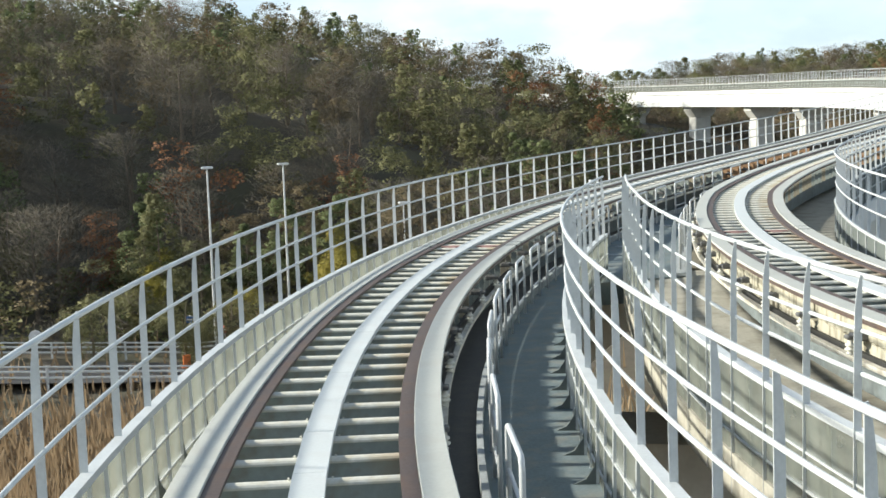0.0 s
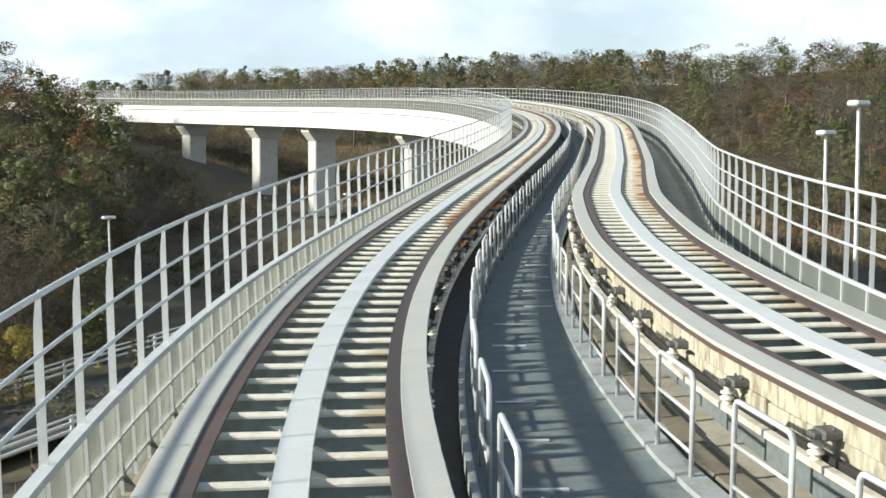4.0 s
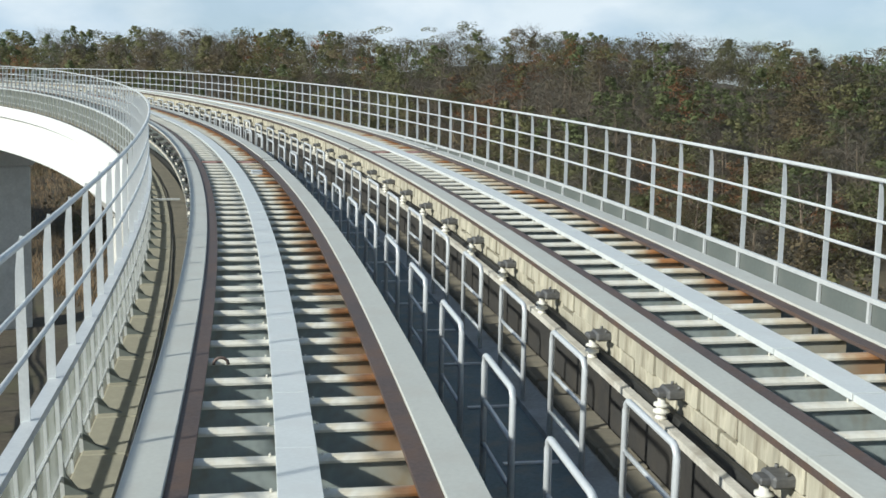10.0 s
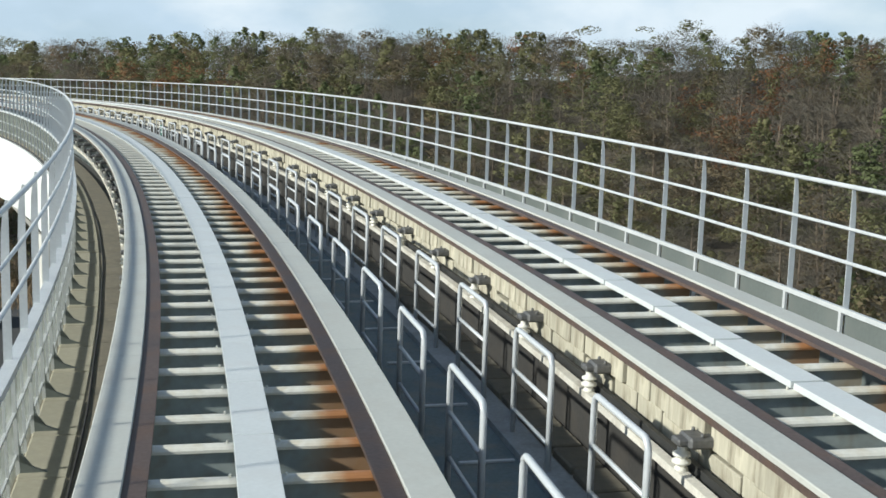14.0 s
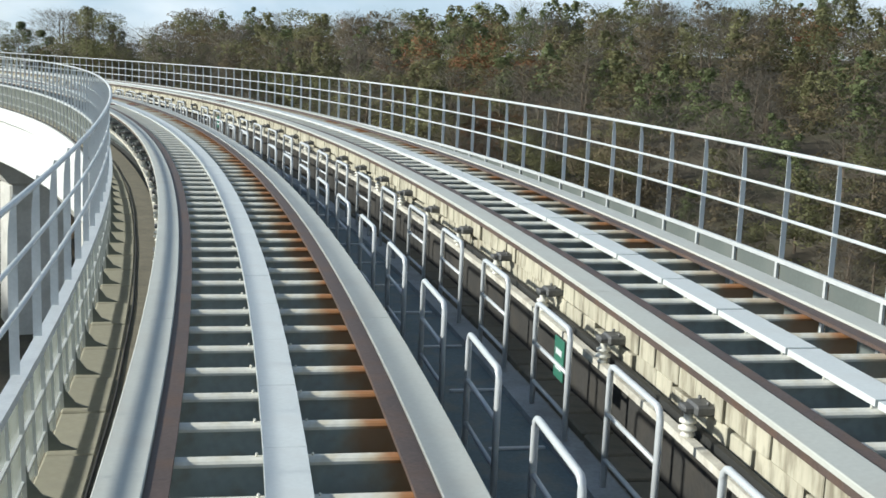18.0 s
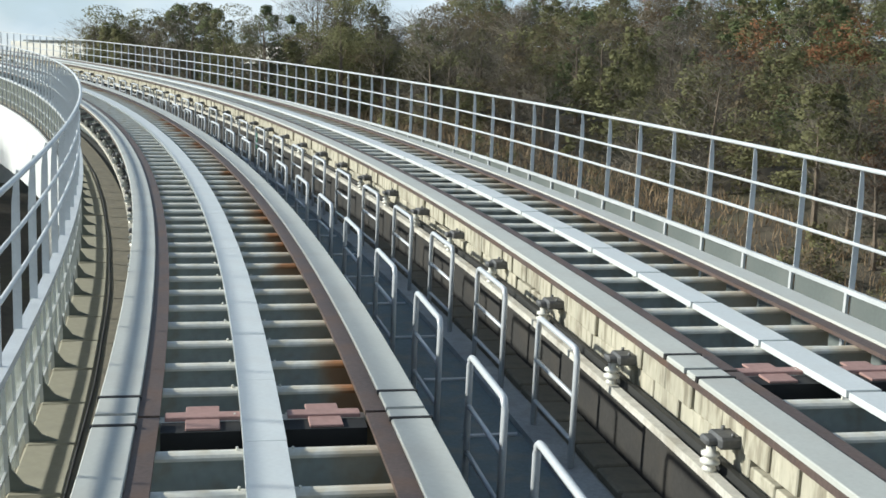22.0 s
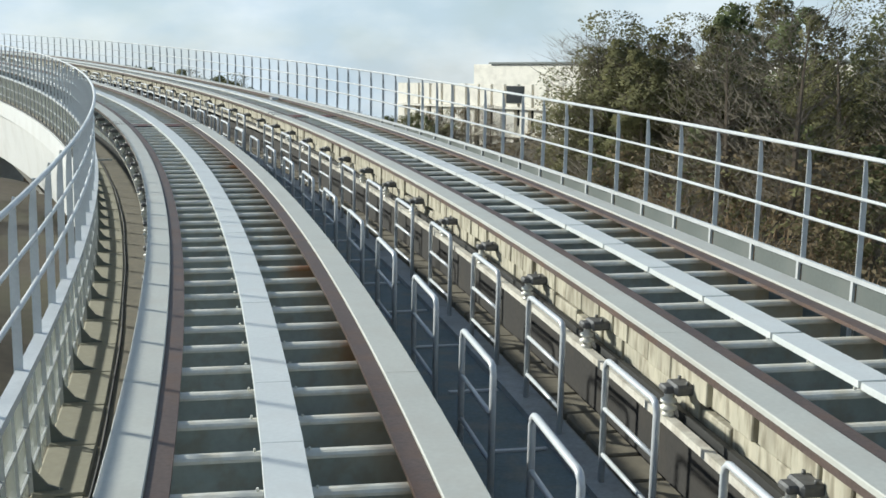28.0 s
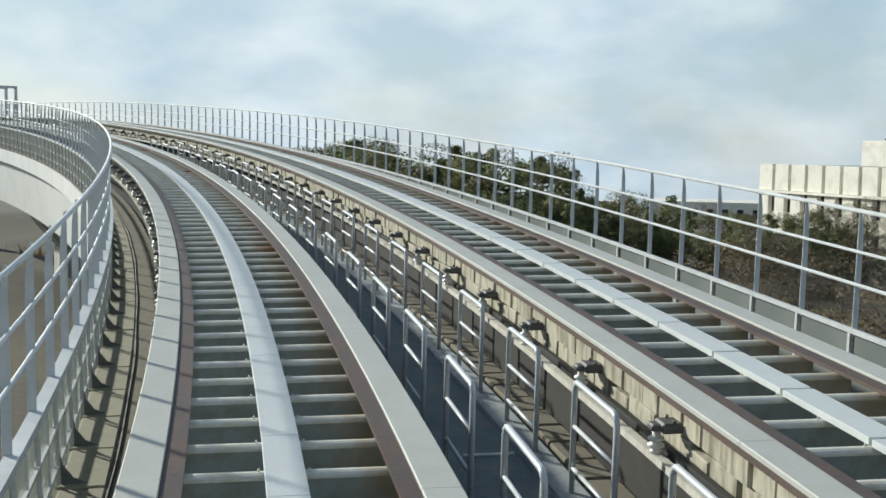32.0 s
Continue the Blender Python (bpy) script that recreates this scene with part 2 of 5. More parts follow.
def panel_glow():
    """Ribbed translucent sheet: half the sun passes straight, the rest spreads."""
    m = bpy.data.materials.new("translucent_grey_sheet")
    m.use_nodes = True
    n, l = m.node_tree.nodes, m.node_tree.links
    p = n["Principled BSDF"]
    nz = n.new("ShaderNodeTexNoise")
    nz.inputs["Scale"].default_value = 2.5
    nz.inputs["Detail"].default_value = 6
    tc = n.new("ShaderNodeTexCoord")
    l.new(tc.outputs["Object"], nz.inputs["Vector"])
    rp = n.new("ShaderNodeValToRGB")
    rp.color_ramp.elements[0].color, rp.color_ramp.elements[1].color = (0.20, 0.215, 0.19, 1), (0.31, 0.33, 0.29, 1)
    rp.color_ramp.elements[0].position, rp.color_ramp.elements[1].position = 0.35, 0.65
    l.new(nz.outputs["Fac"], rp.inputs["Fac"])
    l.new(rp.outputs[0], p.inputs["Base Color"])
    p.inputs["Roughness"].default_value = 0.5
    tl = n.new("ShaderNodeBsdfTranslucent")
    l.new(rp.outputs[0], tl.inputs["Color"])
    tr = n.new("ShaderNodeBsdfTransparent")
    a, c = n.new("ShaderNodeMixShader"), n.new("ShaderNodeMixShader")
    a.inputs[0].default_value, c.inputs[0].default_value = 0.5, 0.42
    l.new(p.outputs[0], a.inputs[1])
    l.new(tl.outputs[0], a.inputs[2])
    l.new(a.outputs[0], c.inputs[1])
    l.new(tr.outputs[0], c.inputs[2])
    l.new(c.outputs[0], n["Material Output"].inputs["Surface"])
    return m


M_SHEET = panel_glow()


def leaf_mat(name, a, b, c):
    """Foliage whose clumps differ from one another and from tree to tree."""
    m = bpy.data.materials.new(name)
    m.use_nodes = True
    n, l = m.node_tree.nodes, m.node_tree.links
    p = n["Principled BSDF"]
    p.inputs["Roughness"].default_value = 0.75
    p.inputs["Specular IOR Level"].default_value = 0.2
    g = n.new("ShaderNodeNewGeometry")
    nz = n.new("ShaderNodeTexNoise")
    nz.inputs["Scale"].default_value = 0.11
    nz.inputs["Detail"].default_value = 3
    l.new(g.outputs["Position"], nz.inputs["Vector"])
    ad = n.new("ShaderNodeMath")
    ad.operation = "MULTIPLY_ADD"
    ad.inputs[1].default_value = 0.45
    l.new(g.outputs["Random Per Island"], ad.inputs[0])
    mr = n.new("ShaderNodeMapRange")
    mr.inputs["From Min"].default_value, mr.inputs["From Max"].default_value = 0.3, 0.7
    mr.inputs["To Min"].default_value, mr.inputs["To Max"].default_value = 0.0, 0.55
    l.new(nz.outputs["Fac"], mr.inputs["Value"])
    l.new(mr.outputs[0], ad.inputs[2])
    rp = n.new("ShaderNodeValToRGB")
    e = rp.color_ramp.elements
    soft = [[q + 0.4 * (r - q) for q, r in zip(end, b)] for end in (a, c)]
    e[0].color, e[1].color = (*soft[0], 1), (*soft[1], 1)
    e.new(0.5).color = (*b, 1)
    l.new(ad.outputs[0], rp.inputs["Fac"])
    l.new(rp.outputs[0], p.inputs["Base Color"])
    tl = n.new("ShaderNodeBsdfTranslucent")
    l.new(rp.outputs[0], tl.inputs["Color"])
    mx = n.new("ShaderNodeMixShader")
    mx.inputs[0].default_value = 0.36
    l.new(p.outputs[0], mx.inputs[1])
    l.new(tl.outputs[0], mx.inputs[2])
    l.new(mx.outputs[0], n["Material Output"].inputs["Surface"])
    return m


M_PINE = leaf_mat("dark_evergreen_leaves", (0.110, 0.134, 0.064), (0.152, 0.178, 0.083), (0.205, 0.225, 0.105))
M_OAK = leaf_mat("brown_winter_leaves", (0.126, 0.103, 0.062), (0.168, 0.136, 0.082), (0.226, 0.170, 0.096))
M_OLIVE = leaf_mat("olive_leaves", (0.132, 0.134, 0.068), (0.182, 0.180, 0.088), (0.240, 0.224, 0.112))
M_TWIG = leaf_mat("grey_bare_twigs", (0.150, 0.133, 0.104), (0.203, 0.180, 0.142), (0.268, 0.236, 0.186))
M_RUSSET = leaf_mat("russet_leaves", (0.19, 0.095, 0.052), (0.25, 0.125, 0.066), (0.32, 0.165, 0.085))
M_GOLD = leaf_mat("yellow_leaves", (0.22, 0.21, 0.05), (0.32, 0.28, 0.06), (0.40, 0.28, 0.09))
M_REED = leaf_mat("dry_reed_grass", (0.22, 0.160, 0.100), (0.32, 0.235, 0.145), (0.42, 0.315, 0.195))


def ground_mat():
    m = mat("leaf_litter_ground", (0.085, 0.070, 0.048), 0.95, 0, 0.4, 3.0, 0.12, 0.4, (0.10, 0.095, 0.05), 0.7)
    return m


M_GROUND = ground_mat()

# ---------------------------------------------------------------- the line of the guideway
K_STEP, K_START = 8.0, -16.0
CURVE = [-0.02462, -0.02344, -0.02226, -0.02107, -0.02080, -0.02064, -0.01773, -0.01136, -0.00451, -0.00062, 0.00111, 0.00299, 0.00535, 0.00648, 0.00764, 0.00805, 0.00718, 0.00665, 0.00729, 0.00725, 0.00706, 0.00726, 0.00745, 0.00823, 0.00828, 0.00709, 0.00667, 0.00729, 0.00782, 0.00787, 0.00771, 0.00741, 0.00763, 0.00764, 0.00689, 0.00681, 0.00702, 0.00724, 0.00730, 0.00730, 0.00730, 0.00730, 0.00730, 0.00730, 0.00730, 0.00730, 0.00730, 0.00730]
GRADE_STEP, GRADE_START = 30.0, -30.0
GRADE = [-0.0449, -0.0043, 0.0366, 0.0655, 0.0717, 0.0719, 0.0469, 0.0375, 0.0399, 0.0462, 0.0519, 0.0400, -0.0100, -0.0200]
SPREAD_S = [-16, 0, 8, 16, 24, 32, 40, 48, 58, 70, 85, 400]
SPREAD_O = [4.82, 4.04, 3.26, 2.49, 1.71, 0.87, 0.44, 0.15, 0.18, -0.02, -0.00, -0.00]

LS = np.arange(-60.0, 430.0, 1.0)
_k = np.interp(LS, K_START + K_STEP * np.arange(len(CURVE)), CURVE)
LT = np.cumsum(_k) - _k / 2
LT -= np.interp(0, LS, LT)
LX = np.cumsum(-np.sin(LT))
LY = np.cumsum(np.cos(LT))
LZ = np.cumsum(np.interp(LS, GRADE_START + GRADE_STEP * np.arange(len(GRADE)), GRADE))
LX -= np.interp(0, LS, LX)
LY -= np.interp(0, LS, LY)
LZ -= np.interp(0, LS, LZ)


def spread(s):
    """How much farther the second track runs from the first where the two part."""
    return float(np.interp(s, SPREAD_S, SPREAD_O))


def zero(s):
    return 0.0


def head(s):
    return float(np.interp(s, LS, LT))


def at(s, o, h):
    """The place s metres along, o metres to the right of the first track's middle, h metres above its plates."""
    x, y, z, a = (float(np.interp(s, LS, v)) for v in (LX, LY, LZ, LT))
    return Vector((x + o * math.cos(a), y + o * math.sin(a), z + h))


def frame_at(s, o, h, lean=spread):
    """A pose at that place: x to the right, y along the line that keeps this distance, z up."""
    a, b = at(s - 0.25, o + lean(s - 0.25), h), at(s + 0.25, o + lean(s + 0.25), h)
    y = (b - a).normalized()
    x = y.cross(Vector((0, 0, 1))).normalized()
    z = x.cross(y)
    m = Matrix((x, y, z)).transposed().to_4x4()
    m.translation = (a + b) / 2
    return m


# ---------------------------------------------------------------- building blocks
def link_mesh(name, me, material, parent=None, label="", m=None):
    ob = new(name, me)
    if material and not me.materials:
        me.materials.append(material)
    if parent is not None:
        ob.parent = parent
        base = parent.matrix_basis if parent.parent is None else parent.parent.matrix_basis @ parent.matrix_basis
        ob.matrix_basis = base.inverted() @ (m if m is not None else Matrix())
    elif m is not None:
        ob.matrix_basis = m
    if label:
        ob["label"] = label
    return ob


def part(name, bm, material, parent=None, label="", m=None):
    me = bpy.data.meshes.new(name)
    bm.to_mesh(me)
    bm.free()
    return link_mesh(name, me, material, parent, label, m)


def thing(name, m, label, category, group="", kind=""):
    ob = new(name)
    ob.empty_display_size = 0.2
    ob.matrix_basis = m
    return tagged(ob, label, category, group, kind)


def box(bm, x0, x1, y0, y1, z0, z1, bevel=0.0):
    r = bmesh.ops.create_cube(bm, size=1.0, matrix=Matrix.Translation(((x0 + x1) / 2, (y0 + y1) / 2, (z0 + z1) / 2)) @ Matrix.Diagonal((x1 - x0, y1 - y0, z1 - z0, 1)))
    if bevel:
        es = list({e for v in r["verts"] for e in v.link_edges})
        bmesh.ops.bevel(bm, geom=es, offset=bevel, segments=1, affect="EDGES")
    return bm


def box_mesh(name, x0, x1, y0, y1, z0, z1, material, bevel=0.0):
    bm = bmesh.new()
    box(bm, x0, x1, y0, y1, z0, z1, bevel)
    me = bpy.data.meshes.new(name)
    bm.to_mesh(me)
    bm.free()
    me.materials.append(material)
    return me


def tube(bm, pts, r, sides=8):
    """A round bar through the points."""
    rings = []
    for i, p in enumerate(pts):
        a = pts[max(i - 1, 0)]
        b = pts[min(i + 1, len(pts) - 1)]
        d = (Vector(b) - Vector(a)).normalized()
        u = d.cross(Vector((0.31, 0.17, 0.93))).normalized()
        w = d.cross(u)
        rings.append([bm.verts.new(Vector(p) + r * (math.cos(k * 2 * math.pi / sides) * u + math.sin(k * 2 * math.pi / sides) * w)) for k in range(sides)])
    for a, b in zip(rings, rings[1:]):
        for k in range(sides):
            bm.faces.new((a[k], a[(k + 1) % sides], b[(k + 1) % sides], b[k])).smooth = True
    bm.faces.new(rings[0][::-1])
    bm.faces.new(rings[-1])
    return bm


def sweep(name, profile, s0, s1, material, step=1.0, lean=zero, parent=None, label=""):
    """A bar of the given cross-section (o, h), counter-clockwise as seen looking along, that follows the line from s0 to s1."""
    n = max(1, int(round((s1 - s0) / step)))
    verts, faces = [], []
    k = len(profile)
    for i in range(n + 1):
        s = s0 + (s1 - s0) * i / n
        e = lean(s)
        verts += [at(s, o + e, h) for o, h in profile]
    for i in range(n):
        for j in range(k):
            a, b = i * k + j, i * k + (j + 1) % k
            faces.append((a, b, b + k, a + k))
    faces += [tuple(range(k))[::-1], tuple(range(n * k, n * k + k))]
    org = at((s0 + s1) / 2, profile[0][0], profile[0][1])
    me = bpy.data.meshes.new(name)
    me.from_pydata([v - org for v in verts] if parent is None else verts, [], faces)
    bm = bmesh.new()
    bm.from_mesh(me)
    bmesh.ops.recalc_face_normals(bm, faces=bm.faces)
    bm.to_mesh(me)
    bm.free()
    return link_mesh(name, me, material, parent, label, Matrix.Translation(org) if parent is None else None)


def rect(o0, o1, h0, h1):
    return [(o0, h0), (o1, h0), (o1, h1), (o0, h1)]


# ---------------------------------------------------------------- ground
TR = np.array([(np.interp(s, LS, LX), np.interp(s, LS, LY), np.interp(s, LS, LZ), np.interp(s, LS, LT)) for s in np.arange(-40, 380, 4.0)])


def bump_at(x, y, cx, cy, rx, ry, turn=0.0):
    c, s = math.cos(turn), math.sin(turn)
    u, v = (c * (x - cx) + s * (y - cy)) / rx, (-s * (x - cx) + c * (y - cy)) / ry
    return np.exp(-(u * u + v * v))


def ground_z(x, y):
    """Height of the ground: a valley under the guideway, a wooded knoll inside its bend and long hills outside it."""
    x, y = np.asarray(x, float), np.asarray(y, float)
    d2 = (x[..., None] - TR[:, 0]) ** 2 + (y[..., None] - TR[:, 1]) ** 2
    k = np.argmin(d2, -1)
    side = (x - TR[k, 0]) * np.cos(TR[k, 3]) + (y - TR[k, 1]) * np.sin(TR[k, 3])
    d = np.sqrt(np.min(d2, -1))
    out = np.where(side > 0, d, 0.0)
    z = -9.0 + np.interp(y, [60, 115, 150, 195], [28.5, 34.0, 35.0, 29.2]) * (1 / (1 + np.exp(-(out - np.interp(y, [150, 195], [97, 75])) / np.interp(y, [150, 195], [30, 26]))) - 0.05) * (1 / (1 + np.exp(-(y - 82) / 24.0)))
    z = z + 13.0 / (1 + np.exp(-(y - 170) / 16.0)) * np.exp(-out / 60.0)          # the land climbs towards the far end
    z = z + 3.5 * bump_at(x, y, 120, 232, 30, 22)
    z = z + 22.0 * bump_at(x, y, -62, 128, 34, 48)                                # unseen ridge to the west, added to shade the knoll's foot
    z = z + 12.0 * bump_at(x, y, -14, 208, 85, 60) + 13.0 / ((1 + np.exp(-(y - 104) / 6.0)) * (1 + np.exp((x - 37) / 8.0)) * (1 + np.exp((y - 240) / 12.0)))
    z = z - 5.6 * bump_at(x, y, 20, 188, 18, 40) + 2.4 * bump_at(x, y, 62, 190, 16, 30)
    z = z + 1.2 * np.sin(x * 0.061 + 1.3) * np.cos(y * 0.053) + 0.6 * np.sin(x * 0.17) * np.sin(y * 0.15 + 0.7)
    hollow = np.maximum(y - 300, 0) * 0.16                                       # beyond the wood it falls away again
    z = np.minimum(np.where((x < 190) & (y > 255), z - hollow, z), np.interp(y, [60, 100, 120, 136, 150, 161, 170, 181, 195, 210, 230, 250, 270, 295, 320], [15.0, 15.6, 13.0, 13.4, 15.4, 17.4, 20.0, 21.0, 19.0, 17.5, 17.4, 18.8, 17.6, 15.5, 15.8]))
    z = np.maximum(z, -10.0)
    under = np.interp(d, [0, 9, 26], [1, 1, 0])
    zt = TR[k, 2] - 4.2
    return np.where(z > zt, z * (1 - under) + np.minimum(z, zt) * under, z)


def build_ground():
    xs = np.concatenate([[-4000, -1500, -700, -400, -250], np.arange(-160, 400, 7.0), [450, 600, 900, 1700, 4000]])
    ys = np.concatenate([[-4000, -1500, -700, -300, -150, -90], np.arange(-60, 460, 7.0), [520, 700, 1000, 1800, 4000]])
    X, Y = np.meshgrid(xs, ys)
    Z = ground_z(X, Y)
    far = np.maximum(np.abs(X - 120) - 260, np.abs(Y - 190) - 260)
    Z = np.where(far > 0, Z * np.exp(-np.maximum(far, 0) / 500) - 0.055 * np.maximum(far, 0), Z)
    me = bpy.data.meshes.new("ground")
    nx = len(xs)
    me.from_pydata(np.stack([X, Y, Z], -1).reshape(-1, 3).tolist(), [], [(j * nx + i, j * nx + i + 1, (j + 1) * nx + i + 1, (j + 1) * nx + i) for j in range(len(ys) - 1) for i in range(nx - 1)])
    for p in me.polygons:
        p.use_smooth = True
    tagged(link_mesh("ground", me, M_GROUND), "brown leaf-strewn valley floor and wooded hillsides", "ground", kind="structure")


build_ground()

# ---------------------------------------------------------------- guideway
S0, S1 = -24.0, 345.0
TRACK2 = 3.633             # middle of the second track
LIFT2 = 0.21               # its plates lie this much higher
JOINTS = [22.9, 91.1, 167.3, 238.2, 310.0]
FENCE_L, FENCE_R = -1.67, 5.84
FENCE_LIFT = 0.19
TIE = 0.567


NOSE = 25.0                # up to here the two decks are apart, with a fence on each inner edge
GAP_S = [-24, 0, 8, 12, 16, 20, 22, 25, 26]
GAP_O = [6.6, 4.6, 4.1, 3.82, 3.6, 3.33, 3.12, 2.75, 2.62]


def inner_edge(s):
    """Inner edge of the second deck."""
    return float(np.interp(s, GAP_S, GAP_O)) if s < 26 else 2.5 + spread(s)


def strip(name, left, right, h0, h1, s0, s1, material, step=1.0):
    """A slab whose two edges follow lines of their own."""
    n = int(round((s1 - s0) / step))
    verts, faces = [], []
    for i in range(n + 1):
        s = s0 + (s1 - s0) * i / n
        verts += [at(s, left(s), h0), at(s, right(s), h0), at(s, right(s), h1), at(s, left(s), h1)]
    for i in range(n):
        for j in range(4):
            a, b = 4 * i + j, 4 * i + (j + 1) % 4
            faces.append((a, a + 4, b + 4, b))
    faces += [(3, 2, 1, 0), (4 * n, 4 * n + 1, 4 * n + 2, 4 * n + 3)]
    me = bpy.data.meshes.new(name)
    me.from_pydata(verts, [], faces)
    bm = bmesh.new()
    bm.from_mesh(me)
    bmesh.ops.recalc_face_normals(bm, faces=bm.faces)
    bm.to_mesh(me)
    bm.free()
    return link_mesh(name, me, material)


def deck():
    # first deck is coloured darker than the second to hold the trough's shade
    tagged(sweep("deck", rect(-1.78, 1.36, -1.4, -1.02), S0, S1, M_BACK, 2.0), "stained deck slab under the first track, darkened for the trough's shade", "deck", kind="structure")
    tagged(strip("deck", inner_edge, lambda s: 6.0 + spread(s), -1.4, -0.97, S0, S1, M_CONC), "weathered concrete deck slab under the second track", "deck", kind="structure")
    tagged(strip("walkway", lambda s: 1.36, lambda s: 2.42 if s < 25 else 2.42 + spread(s), -1.4, -0.94, S0, S1, M_WALK), "grey concrete walkway between the tracks", "walkway", kind="structure")
    ob = sweep("girder", [(-1.84, -1.05), (-1.84, -1.6), (-1.62, -1.72), (-1.42, -3.6), (1.3, -3.6), (1.3, -1.41), (-1.785, -1.41), (-1.785, -1.05)], S0, S1, M_GIRDER, 2.0)
    tagged(ob, "white painted steel box girder with sloping underside", "girder", kind="structure")
    ob = sweep("girder", [(6.07, -0.90), (6.07, -1.55), (5.6, -1.8), (4.9, -3.6), (2.9, -3.6), (2.9, -1.41), (6.01, -1.41), (6.01, -0.90)], S0, S1, M_GIRDER, 2.0, spread)
    tagged(ob, "white painted steel box girder under the second track", "girder", kind="structure")
    tagged(sweep("kerb_beam", rect(2.20, 2.45, -0.94, -0.885), NOSE, S1, M_KERB, 1.0, spread), "pale blue-grey kerb beam along the walkway", "kerb", kind="structure")
    tagged(sweep("kerb_beam", rect(1.30, 1.37, -0.98, -0.80), 2, S1, M_KERB, 1.0), "pale blue-grey kerb beam along the walkway", "kerb", kind="structure")


def tie_mesh(name, x0, x1, grow, material, side):
    """A steel tie: a rounded top flange on an upright web."""
    bm = bmesh.new()
    prof = [(-0.050, -0.03), (-0.050, -0.012), (-0.038, 0.002), (-0.016, 0.010), (0.016, 0.010), (0.038, 0.002), (0.050, -0.012), (0.050, -0.03), (0.014, -0.036), (0.014, -0.56), (-0.014, -0.56), (-0.014, -0.036)]
    prof = [(y * (1 + grow * 20), z + (grow if z > -0.03 else -grow)) for y, z in prof]
    a = [bm.verts.new((x0, y, z)) for y, z in prof]
    b = [bm.verts.new((x1, y, z)) for y, z in prof]
    for j in range(len(prof)):
        k = (j + 1) % len(prof)
        # slot 1: the web below the flange, in the shade-darkened colour
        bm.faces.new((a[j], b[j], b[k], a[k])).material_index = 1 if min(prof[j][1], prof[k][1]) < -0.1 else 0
    bm.faces.new(a)
    bm.faces.new(b[::-1])
    tube(bm, [(-0.172, 0, 0.0), (-0.172, 0, 0.03)], 0.008, 5)
    tube(bm, [(0.135, 0, 0.0), (0.135, 0, 0.024)], 0.008, 5)
    bmesh.ops.recalc_face_normals(bm, faces=bm.faces)
    me = bpy.data.meshes.new(name)
    bm.to_mesh(me)
    bm.free()
    far = me.attributes.new("across", "FLOAT", "POINT")
    far.data.foreach_set("value", [v.co.x / 0.62 for v in me.vertices])
    me.materials.append(material)
    me.materials.append(side)
    return me


